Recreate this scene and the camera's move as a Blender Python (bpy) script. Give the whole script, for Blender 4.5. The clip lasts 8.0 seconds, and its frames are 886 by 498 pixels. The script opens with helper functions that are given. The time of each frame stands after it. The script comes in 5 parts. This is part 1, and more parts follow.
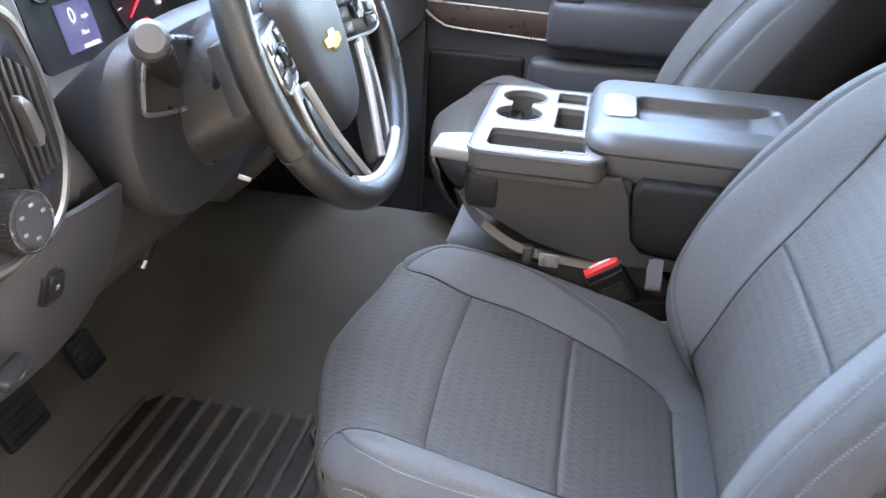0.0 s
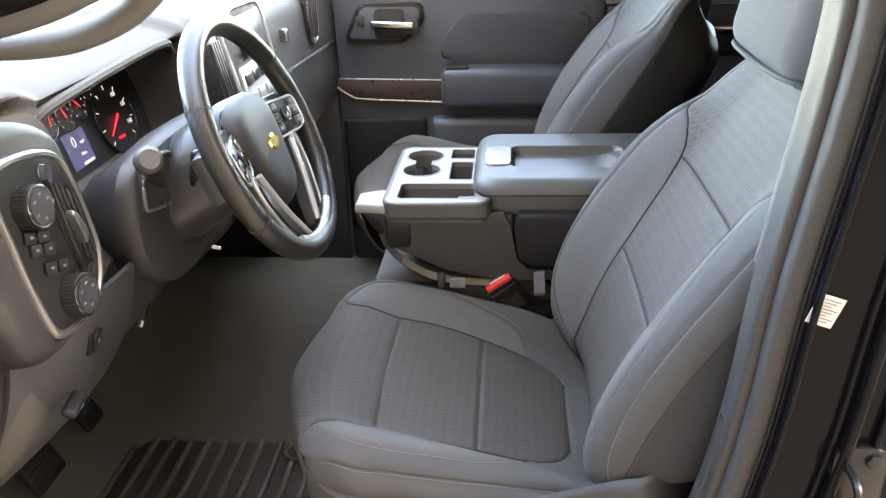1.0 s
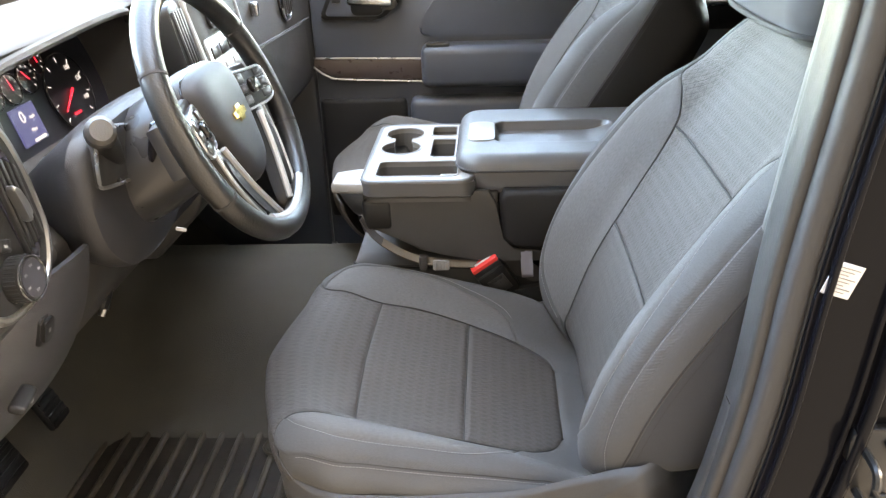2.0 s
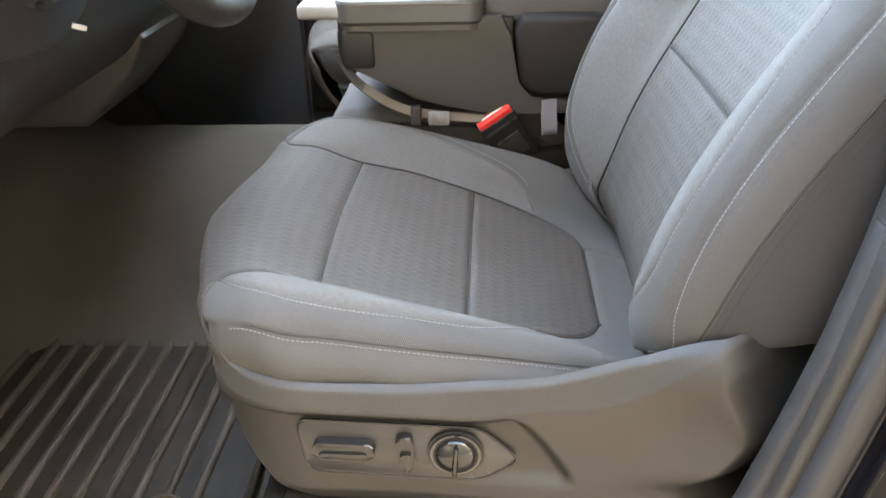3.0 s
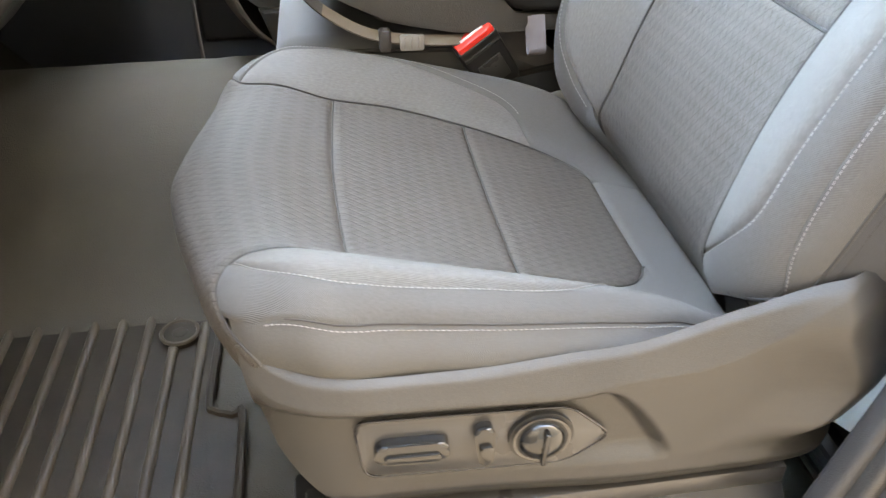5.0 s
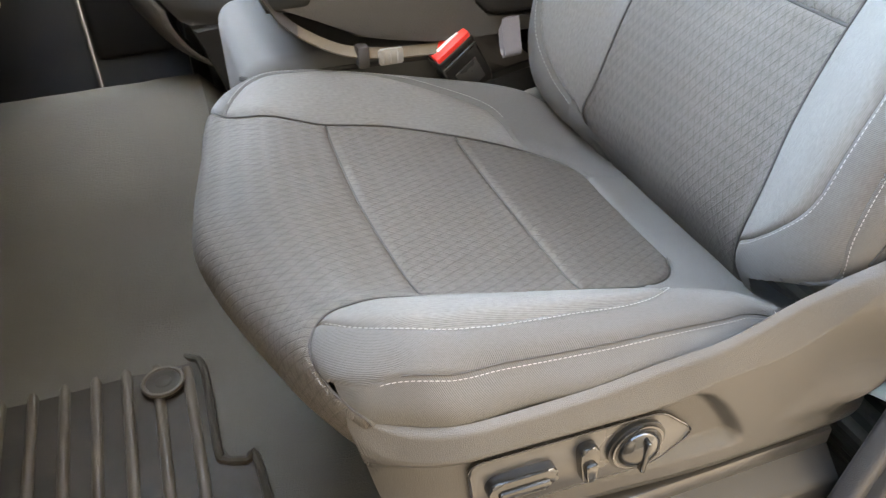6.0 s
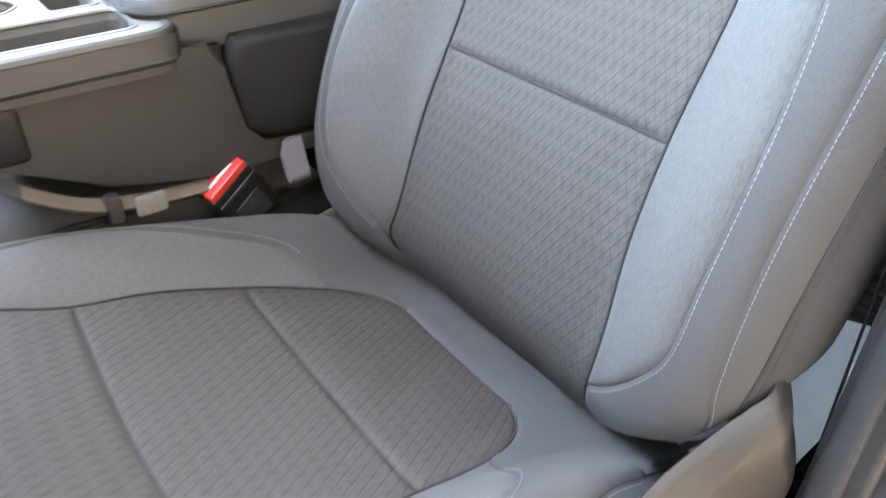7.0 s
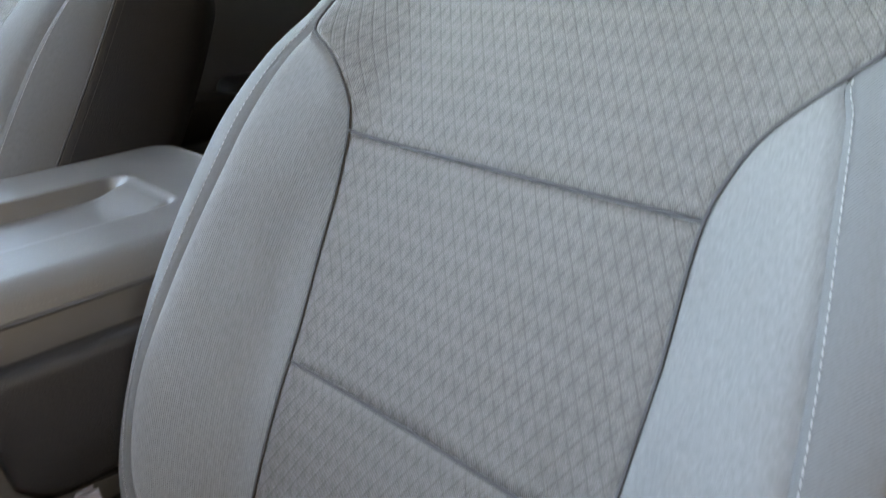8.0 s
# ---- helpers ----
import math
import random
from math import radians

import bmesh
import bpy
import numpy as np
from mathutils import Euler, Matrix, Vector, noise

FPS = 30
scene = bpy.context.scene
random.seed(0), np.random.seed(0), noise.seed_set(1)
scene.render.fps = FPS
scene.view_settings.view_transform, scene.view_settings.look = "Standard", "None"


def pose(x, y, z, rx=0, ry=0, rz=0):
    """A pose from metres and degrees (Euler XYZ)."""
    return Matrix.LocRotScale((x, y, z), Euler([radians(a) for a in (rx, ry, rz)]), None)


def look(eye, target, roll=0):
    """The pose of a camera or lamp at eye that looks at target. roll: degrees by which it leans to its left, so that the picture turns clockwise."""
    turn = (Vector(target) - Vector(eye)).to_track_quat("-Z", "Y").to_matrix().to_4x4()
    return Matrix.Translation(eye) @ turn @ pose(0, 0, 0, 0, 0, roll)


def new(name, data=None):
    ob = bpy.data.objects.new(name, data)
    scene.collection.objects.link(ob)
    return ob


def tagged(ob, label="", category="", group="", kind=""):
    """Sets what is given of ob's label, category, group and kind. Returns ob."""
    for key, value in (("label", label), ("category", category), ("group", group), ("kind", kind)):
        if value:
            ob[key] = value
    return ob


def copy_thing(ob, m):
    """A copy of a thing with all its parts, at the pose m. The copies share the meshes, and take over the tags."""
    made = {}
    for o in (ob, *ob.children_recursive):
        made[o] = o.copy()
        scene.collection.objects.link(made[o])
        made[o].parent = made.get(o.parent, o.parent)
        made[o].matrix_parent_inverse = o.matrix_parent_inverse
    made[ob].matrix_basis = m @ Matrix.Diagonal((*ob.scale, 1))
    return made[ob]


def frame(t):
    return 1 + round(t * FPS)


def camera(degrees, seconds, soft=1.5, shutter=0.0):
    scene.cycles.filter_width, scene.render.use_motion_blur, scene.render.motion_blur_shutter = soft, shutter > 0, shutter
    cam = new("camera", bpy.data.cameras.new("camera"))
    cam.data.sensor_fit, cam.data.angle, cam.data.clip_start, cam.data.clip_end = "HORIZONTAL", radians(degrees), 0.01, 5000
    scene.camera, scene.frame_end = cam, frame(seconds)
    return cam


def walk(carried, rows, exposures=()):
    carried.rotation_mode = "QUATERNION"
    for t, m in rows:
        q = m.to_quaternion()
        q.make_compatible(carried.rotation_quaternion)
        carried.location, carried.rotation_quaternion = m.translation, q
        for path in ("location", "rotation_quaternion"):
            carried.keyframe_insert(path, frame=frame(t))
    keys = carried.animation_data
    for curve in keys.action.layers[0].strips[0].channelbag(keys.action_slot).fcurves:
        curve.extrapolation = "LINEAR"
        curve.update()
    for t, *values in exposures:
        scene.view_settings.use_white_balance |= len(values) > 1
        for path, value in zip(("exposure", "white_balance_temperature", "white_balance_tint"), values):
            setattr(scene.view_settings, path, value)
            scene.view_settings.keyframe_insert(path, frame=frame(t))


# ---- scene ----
cam = camera(58.5, 8.0, 1.2, 0.25)
PATH = [
    (0, (0.286, -0.773, 0.953), (-0.029, 0.959, 0.004), 3.0),
    (0.5, (0.335, -0.952, 1.034), (0.116, 0.826, 0.145), 0.0),
    (1, (0.350, -1.044, 1.078), (0.184, 0.758, 0.227), -1.9),
    (1.2, (0.351, -1.059, 1.081), (0.196, 0.748, 0.238), -2.2),
    (2.3, (0.342, -0.934, 0.972), (0.227, 0.851, 0.077), -2.0),
    (2.5, (0.336, -0.895, 0.918), (0.224, 0.881, 0.005), -1.7),
    (3, (0.326, -0.791, 0.768), (0.209, 0.960, -0.192), -1.7),
    (3.3, (0.310, -0.756, 0.716), (0.210, 0.976, -0.278), -0.9),
    (4, (0.296, -0.737, 0.684), (0.250, 0.974, -0.353), -0.2),
    (4.5, (0.281, -0.729, 0.691), (0.328, 0.960, -0.378), -0.4),
    (5, (0.167, -0.668, 0.732), (0.397, 0.968, -0.395), -0.5),
    (5.2, (0.118, -0.650, 0.744), (0.389, 0.968, -0.400), -1.1),
    (6.3, (0.019, -0.571, 0.765), (0.688, 0.904, -0.407), -0.9),
    (6.5, (0.040, -0.545, 0.763), (0.796, 0.906, -0.388), -0.9),
    (7, (0.118, -0.462, 0.775), (1.063, 0.920, -0.320), -1.4),
    (7.5, (0.200, -0.384, 0.788), (1.323, 0.960, -0.179), -1.9),
    (8, (0.284, -0.305, 0.816), (1.540, 1.047, 0.035), -2.7),
]
walk(cam, [(t, look(eye, target, roll)) for t, eye, target, roll in PATH], [(0.0, 6.10, 7400, 12), (1.0, 5.70, 8750, 12), (2.5, 6.20, 8900, 9), (4.5, 6.74, 9150, 8), (6.5, 6.62, 9500, 9), (7.0, 6.42, 8600, 11), (7.5, 6.10, 8550, 10), (8.0, 5.76, 9100, 10)])

# ---- light ----
SUN_UP, SUN_ROUND = 32.0, 84.0
world = bpy.data.worlds.new("sky")
scene.world = world
world.use_nodes = True
wn = world.node_tree
wn.nodes.clear()
sky = wn.nodes.new("ShaderNodeTexSky")
sky.sky_type = 'NISHITA'
sky.sun_disc = False
sky.ozone_density = 2.5
sky.sun_elevation = radians(SUN_UP)
sky.sun_rotation = radians(SUN_ROUND)
bg = wn.nodes.new("ShaderNodeBackground")
bg.inputs["Strength"].default_value = 0.15
wo = wn.nodes.new("ShaderNodeOutputWorld")
wn.links.new(sky.outputs[0], bg.inputs[0])
wn.links.new(bg.outputs[0], wo.inputs[0])
sun_data = bpy.data.lights.new("sun", 'SUN')
sun_data.energy, sun_data.angle, sun_data.color = 2.1, radians(0.5), (1.0, 0.92, 0.82)
sun = new("sun", sun_data)
sun_from = Vector((math.sin(radians(SUN_ROUND)) * math.cos(radians(SUN_UP)),
                   math.cos(radians(SUN_ROUND)) * math.cos(radians(SUN_UP)), math.sin(radians(SUN_UP))))
sun.matrix_world = look(sun_from * 20, (0, 0, 0))

# ---- materials ----
def material(name, color, rough=0.6, metal=0.0, vary=0.25, grain=40.0, bump=0.15, fine=600.0, coat=0.0, spec=0.5, wear=None, speck=0.0):
    m = bpy.data.materials.new(name)
    m.use_nodes = True
    nt = m.node_tree
    b = nt.nodes["Principled BSDF"]
    b.inputs["Roughness"].default_value = rough
    b.inputs["Metallic"].default_value = metal
    b.inputs["Coat Weight"].default_value = coat
    b.inputs["Specular IOR Level"].default_value = spec
    tc = nt.nodes.new("ShaderNodeTexCoord")
    big = nt.nodes.new("ShaderNodeTexNoise")
    big.inputs["Scale"].default_value = grain
    big.inputs["Detail"].default_value = 5
    small = nt.nodes.new("ShaderNodeTexNoise")
    small.inputs["Scale"].default_value = fine
    small.inputs["Detail"].default_value = 2
    for n in (big, small):
        nt.links.new(tc.outputs["Object"], n.inputs["Vector"])
    mix = nt.nodes.new("ShaderNodeMix")
    mix.data_type = 'RGBA'
    lo = [c * (1 - vary) for c in color]
    hi = [min(1, c * (1 + vary)) for c in (wear or color)]
    mix.inputs["A"].default_value = (*lo, 1)
    mix.inputs["B"].default_value = (*hi, 1)
    fac = big.outputs["Fac"]
    if speck:
        # moulded grain: fine cells lighter and darker than the mean
        sharp = nt.nodes.new("ShaderNodeMapRange")
        sharp.inputs["From Min"].default_value, sharp.inputs["From Max"].default_value = 0.35, 0.65
        nt.links.new(small.outputs["Fac"], sharp.inputs["Value"])
        blend = nt.nodes.new("ShaderNodeMix")
        blend.inputs["Factor"].default_value = speck
        nt.links.new(fac, blend.inputs["A"])
        nt.links.new(sharp.outputs["Result"], blend.inputs["B"])
        fac = blend.outputs["Result"]
    nt.links.new(fac, mix.inputs["Factor"])
    nt.links.new(mix.outputs["Result"], b.inputs["Base Color"])
    rr = nt.nodes.new("ShaderNodeMapRange")
    rr.inputs["To Min"].default_value = max(0.02, rough - (0.03 if metal else 0.1))
    rr.inputs["To Max"].default_value = min(1, rough + (0.03 if metal else 0.1))
    nt.links.new(big.outputs["Fac"], rr.inputs["Value"])
    nt.links.new(rr.outputs["Result"], b.inputs["Roughness"])
    if bump:
        bp = nt.nodes.new("ShaderNodeBump")
        bp.inputs["Strength"].default_value = bump
        bp.inputs["Distance"].default_value = 0.001
        nt.links.new(small.outputs["Fac"], bp.inputs["Height"])
        nt.links.new(bp.outputs["Normal"], b.inputs["Normal"])
    return m


def math_node(nt, op, a, b=None, c=None):
    n = nt.nodes.new("ShaderNodeMath")
    n.operation = op
    for k, v in enumerate((a, b, c)):
        if v is None:
            continue
        if isinstance(v, (int, float)):
            n.inputs[k].default_value = v
        else:
            nt.links.new(v, n.inputs[k])
    return n.outputs[0]


def cloth(name, color, lattice=0.0, rib=0.0, heather=0.25, relief=0.5, rough=0.9, twill=0.0, fleck_size=1.0):
    """Woven seat fabric on the UV metres of a panel. lattice: the width of a woven lozenge, rib: of a thread row, twill: of a slanting row."""
    m = bpy.data.materials.new(name)
    m.use_nodes = True
    nt = m.node_tree
    b = nt.nodes["Principled BSDF"]
    b.inputs["Roughness"].default_value = rough - (0.28 if lattice else 0.0)
    b.inputs["Specular IOR Level"].default_value = 0.22 if lattice else 0.16
    b.inputs["Sheen Weight"].default_value = 0.0 if lattice else 0.05
    b.inputs["Sheen Roughness"].default_value = 0.5
    tc = nt.nodes.new("ShaderNodeTexCoord")
    sep = nt.nodes.new("ShaderNodeSeparateXYZ")
    nt.links.new(tc.outputs["UV"], sep.inputs[0])
    u, v = sep.outputs[0], sep.outputs[1]
    big = nt.nodes.new("ShaderNodeTexNoise")
    big.inputs["Scale"].default_value = 9
    big.inputs["Detail"].default_value = 4
    nt.links.new(tc.outputs["Object"], big.inputs["Vector"])
    fleck = nt.nodes.new("ShaderNodeTexNoise")
    fleck.inputs["Scale"].default_value = 1.0
    fleck.inputs["Detail"].default_value = 3
    stretch = nt.nodes.new("ShaderNodeMapping")
    stretch.inputs["Scale"].default_value = (190 / fleck_size, 900 / fleck_size, 500)
    nt.links.new(tc.outputs["UV"], stretch.inputs["Vector"])
    nt.links.new(stretch.outputs[0], fleck.inputs["Vector"])
    tone = math_node(nt, 'ADD', math_node(nt, 'MULTIPLY', big.outputs["Fac"], 0.3), math_node(nt, 'MULTIPLY', fleck.outputs["Fac"], 0.7))
    height = math_node(nt, 'MULTIPLY', fleck.outputs["Fac"], 0.35)
    if rib:
        row = math_node(nt, 'SINE', math_node(nt, 'MULTIPLY', v, 2 * math.pi / rib))
        height = math_node(nt, 'ADD', height, math_node(nt, 'MULTIPLY', row, 0.22))
        tone = math_node(nt, 'ADD', tone, math_node(nt, 'MULTIPLY', row, 0.10))
    if twill:
        slant = math_node(nt, 'SINE', math_node(nt, 'MULTIPLY', math_node(nt, 'ADD', u, math_node(nt, 'MULTIPLY', v, 1.4)), 2 * math.pi / twill))
        height = math_node(nt, 'ADD', height, math_node(nt, 'MULTIPLY', slant, 0.30))
        tone = math_node(nt, 'ADD', tone, math_node(nt, 'MULTIPLY', slant, 0.13))
    if lattice:
        # two crossing families of sunk threads, the one family clearer than the other
        lean_a = math_node(nt, 'ADD', math_node(nt, 'DIVIDE', u, lattice), math_node(nt, 'DIVIDE', v, lattice * 0.62))
        lean_b = math_node(nt, 'SUBTRACT', math_node(nt, 'DIVIDE', u, lattice), math_node(nt, 'DIVIDE', v, lattice * 0.62))
        la = math_node(nt, 'ABSOLUTE', math_node(nt, 'SUBTRACT', math_node(nt, 'FRACT', lean_a), 0.5))
        lb = math_node(nt, 'ABSOLUTE', math_node(nt, 'SUBTRACT', math_node(nt, 'FRACT', lean_b), 0.5))
        sa = math_node(nt, 'SMOOTH_MIN', math_node(nt, 'MULTIPLY', la, 7.5), 1.0, 0.3)
        sb = math_node(nt, 'SMOOTH_MIN', math_node(nt, 'ADD', math_node(nt, 'MULTIPLY', lb, 6.5), 0.10), 1.0, 0.3)
        both = math_node(nt, 'MULTIPLY', sa, sb)
        # every second lozenge is hatched the other way; the light it catches is put into its tone
        odd = math_node(nt, 'FLOORED_MODULO', math_node(nt, 'ADD', math_node(nt, 'FLOOR', lean_a), math_node(nt, 'FLOOR', lean_b)), 2.0)
        hatch = math_node(nt, 'SINE', math_node(nt, 'MULTIPLY', math_node(nt, 'ADD', lean_a, math_node(nt, 'MULTIPLY', odd, math_node(nt, 'SUBTRACT', lean_b, lean_a))), 2 * math.pi * 5))
        height = math_node(nt, 'ADD', height, math_node(nt, 'ADD', math_node(nt, 'MULTIPLY', hatch, 0.12), math_node(nt, 'MULTIPLY', odd, 0.22)))
        tone = math_node(nt, 'ADD', tone, math_node(nt, 'ADD', math_node(nt, 'MULTIPLY', hatch, 0.10), math_node(nt, 'MULTIPLY', math_node(nt, 'SUBTRACT', odd, 0.5), 0.22)))
        height = math_node(nt, 'ADD', height, math_node(nt, 'MULTIPLY', both, 0.9))
        tone = math_node(nt, 'ADD', math_node(nt, 'MULTIPLY', tone, 0.75), math_node(nt, 'MULTIPLY', math_node(nt, 'SUBTRACT', both, 0.6), 0.28))
    mix = nt.nodes.new("ShaderNodeMix")
    mix.data_type = 'RGBA'
    mix.inputs["A"].default_value = (*[c * (1 - heather * 1.6) for c in color], 1)
    mix.inputs["B"].default_value = (*[c * (1 + heather * 1.6) for c in color], 1)
    nt.links.new(tone, mix.inputs["Factor"])
    nt.links.new(mix.outputs["Result"], b.inputs["Base Color"])
    bp = nt.nodes.new("ShaderNodeBump")
    bp.inputs["Strength"].default_value = relief
    bp.inputs["Distance"].default_value = 0.0012
    nt.links.new(height, bp.inputs["Height"])
    nt.links.new(bp.outputs["Normal"], b.inputs["Normal"])
    return m


def glass(name):
    m = bpy.data.materials.new(name)
    m.use_nodes = True
    b = m.node_tree.nodes["Principled BSDF"]
    b.inputs["Base Color"].default_value = (0.97, 0.99, 0.98, 1)
    b.inputs["Roughness"].default_value = 0.0
    b.inputs["Transmission Weight"].default_value = 1.0
    b.inputs["IOR"].default_value = 1.02
    return m


def glow(name, color, strength):
    m = bpy.data.materials.new(name)
    m.use_nodes = True
    b = m.node_tree.nodes["Principled BSDF"]
    b.inputs["Base Color"].default_value = (0.01, 0.01, 0.01, 1)
    b.inputs["Emission Color"].default_value = (*color, 1)
    b.inputs["Emission Strength"].default_value = strength
    return m


CLOTH_INSERT = cloth("charcoal_lozenge_cloth", (0.067, 0.062, 0.058), lattice=0.0165, rib=0.0013, heather=0.26, relief=0.65)
CLOTH_DARK = cloth("slate_plain_cloth", (0.042, 0.044, 0.049), rib=0.0012, heather=0.16, relief=0.4)
CLOTH_BOLSTER = cloth("grey_heather_cloth", (0.090, 0.090, 0.090), rib=0.0011, heather=0.30, relief=0.5, fleck_size=1.15)
CLOTH_SIDE = cloth("grey_plain_cloth", (0.067, 0.068, 0.069), heather=0.18, relief=0.4, twill=0.0021)
THREAD = material("pale_thread", (0.17, 0.17, 0.168), 0.8, vary=0.15, bump=0)
SEAM = material("dark_seam", (0.024, 0.024, 0.025), 0.9, vary=0.2, bump=0.1)
PLASTIC = material("grained_grey_plastic", (0.023, 0.0222, 0.0214), 0.38, vary=0.35, grain=6, bump=0.38, fine=1500, speck=0.9, spec=0.5)
PLASTIC_DARK = material("black_plastic", (0.011, 0.011, 0.011), 0.38, vary=0.15, grain=20, bump=0.10, fine=900, spec=0.35)
PLASTIC_SMOOTH = material("smooth_dark_plastic", (0.026, 0.026, 0.027), 0.30, vary=0.10, grain=20, bump=0.05)
BEZEL_BLACK = material("matt_black_bezel_plastic", (0.0065, 0.0065, 0.0068), 0.5, vary=0.12, grain=20, bump=0.15, fine=900, spec=0.15)
PLASTIC_GLOSS = material("glossy_dark_switch_plastic", (0.011, 0.011, 0.011), 0.18, vary=0.08, grain=20, bump=0.02)
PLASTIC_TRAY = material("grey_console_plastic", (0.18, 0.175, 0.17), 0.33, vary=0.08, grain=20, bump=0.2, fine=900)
VINYL = material("grey_grained_vinyl", (0.043, 0.042, 0.041), 0.48, vary=0.10, grain=12, bump=0.4, fine=700)
CONSOLE = material("brown_grey_console_plastic", (0.027, 0.026, 0.025), 0.45, vary=0.10, grain=12, bump=0.4, fine=700)
VINYL_DARK = material("dark_grained_vinyl", (0.012, 0.0118, 0.0125), 0.48, vary=0.12, grain=12, bump=0.4, fine=700, spec=0.2)
VINYL_DOOR = material("blue_black_vinyl", (0.042, 0.047, 0.058), 0.40, vary=0.12, grain=12, bump=0.4, fine=700)
DASH_TOP = material("dash_soft_plastic", (0.026, 0.024, 0.0225), 0.65, vary=0.10, grain=10, bump=0.4, fine=700, spec=0.25)
LEATHER = material("black_leather", (0.012, 0.012, 0.012), 0.36, vary=0.2, grain=30, bump=0.35, fine=420)
SILVER_PAINT = material("satin_silver_paint", (0.30, 0.30, 0.295), 0.34, metal=0.35, vary=0.05, bump=0.02)
CHROME = material("satin_chrome", (0.62, 0.62, 0.61), 0.20, metal=1.0, vary=0.05, bump=0.02)
SILVER = material("silver_paint", (0.32, 0.32, 0.315), 0.28, metal=0.85, vary=0.05, bump=0.02)
WOODGRAIN = material("dark_brown_trim", (0.045, 0.032, 0.028), 0.30, vary=0.15, grain=60, bump=0.05)
RUBBER = material("black_rubber", (0.0085, 0.0082, 0.0076), 0.58, vary=0.60, grain=22, bump=0.3, fine=500, wear=(0.021, 0.0175, 0.0135), spec=0.12)
RUBBER_RIB = material("dusty_rubber", (0.017, 0.0145, 0.012), 0.52, vary=0.60, grain=16, bump=0.3, fine=500, wear=(0.046, 0.038, 0.029), spec=0.18)
SEAL = material("grey_rubber_seal", (0.028, 0.028, 0.029), 0.62, vary=0.10, grain=10, bump=0.25, fine=800)
CARPET = material("charcoal_carpet", (0.032, 0.030, 0.0245), 0.95, vary=0.35, grain=12, bump=0.9, fine=500)
PAINT = material("black_car_paint", (0.005, 0.005, 0.006), 0.06, vary=0.1, grain=4, bump=0.0, spec=0.08)
TRIM_PALE = material("pale_grey_trim", (0.17, 0.166, 0.162), 0.6, vary=0.06, grain=12, bump=0.3, fine=700)
TRIM_GREY = material("light_grey_trim", (0.062, 0.062, 0.061), 0.6, vary=0.06, grain=12, bump=0.3, fine=700)
LATCH = material("pale_latch_plastic", (0.21, 0.206, 0.20), 0.35, vary=0.05, grain=12, bump=0.15, fine=800)
HANDLE_TRIM = material("soft_grey_handle_trim", (0.085, 0.084, 0.083), 0.55, vary=0.08, grain=12, bump=0.3, fine=700)
HUB = material("dark_airbag_vinyl", (0.020, 0.020, 0.022), 0.52, vary=0.12, grain=12, bump=0.35, fine=700, spec=0.3)
HEADLINER = material("grey_headliner", (0.21, 0.205, 0.20), 0.95, vary=0.06, grain=20, bump=0.4)
BUCKLE_RED = material("red_plastic", (0.62, 0.030, 0.022), 0.35, vary=0.08, bump=0.02)
WEBBING = material("black_webbing", (0.030, 0.028, 0.029), 0.75, vary=0.2, grain=90, bump=0.6, fine=900)
WEBBING_TAN = material("tan_webbing", (0.095, 0.080, 0.062), 0.8, vary=0.2, grain=60, bump=0.6, fine=900)
WEBBING_GREY = material("grey_webbing", (0.10, 0.097, 0.113), 0.7, vary=0.15, grain=60, bump=0.4, fine=900)
PAPER = material("white_paper", (0.82, 0.79, 0.76), 0.8, vary=0.03, grain=10, bump=0.15, fine=200)
TRAY_WELL = material("darker_tray_wells", (0.075, 0.074, 0.073), 0.42, vary=0.10, grain=14, bump=0.25, fine=900)
TRAY_SIDE = material("darker_tray_side", (0.066, 0.064, 0.062), 0.36, vary=0.10, grain=14, bump=0.25, fine=900)
LID = material("padded_grey_vinyl", (0.057, 0.0555, 0.054), 0.42, vary=0.08, grain=12, bump=0.35, fine=700)
LID_PAD = material("padded_slate_vinyl", (0.054, 0.053, 0.053), 0.42, vary=0.08, grain=12, bump=0.35, fine=700)
METAL_DARK = material("dark_metal", (0.035, 0.035, 0.035), 0.35, metal=0.8, vary=0.2, bump=0.1)
STICKER = material("white_sticker", (0.50, 0.50, 0.50), 0.45, vary=0.03, bump=0)
YELLOW = material("yellow_label", (0.30, 0.21, 0.03), 0.4, vary=0.05, bump=0)
INK = material("dark_print", (0.03, 0.03, 0.03), 0.6, vary=0.1, bump=0)
GOLD = material("gold_badge", (0.75, 0.56, 0.20), 0.25, metal=0.9, vary=0.15, bump=0.02)
SCREEN_BLUE = glow("blue_display", (0.0042, 0.0048, 0.0135), 0.45)
SCREEN_MATTE = material("matt_dark_screen", (0.014, 0.014, 0.017), 0.42, vary=0.1, bump=0, spec=0.3)
FRAME_METAL = material("brushed_frame_metal", (0.22, 0.22, 0.22), 0.30, metal=0.9, vary=0.06, bump=0.02)
KNOB_RIM = material("dark_polished_rim", (0.09, 0.09, 0.092), 0.26, metal=0.9, vary=0.08, bump=0.02)
SCREEN_DARK = material("dark_screen", (0.012, 0.012, 0.016), 0.08, vary=0.1, bump=0)
GLOW_RED = glow("lit_red_needle", (0.085, 0.002, 0.005), 0.55)
GLOW_WHITE = glow("lit_white_mark", (0.040, 0.040, 0.045), 0.5)
PRINT = material("grey_print", (0.10, 0.10, 0.10), 0.6, vary=0.1, bump=0)
GLASS = glass("clear_glass")
RENDER = material("sand_render", (0.130, 0.101, 0.076), 0.9, vary=0.12, grain=1.2, bump=0.5, fine=80)
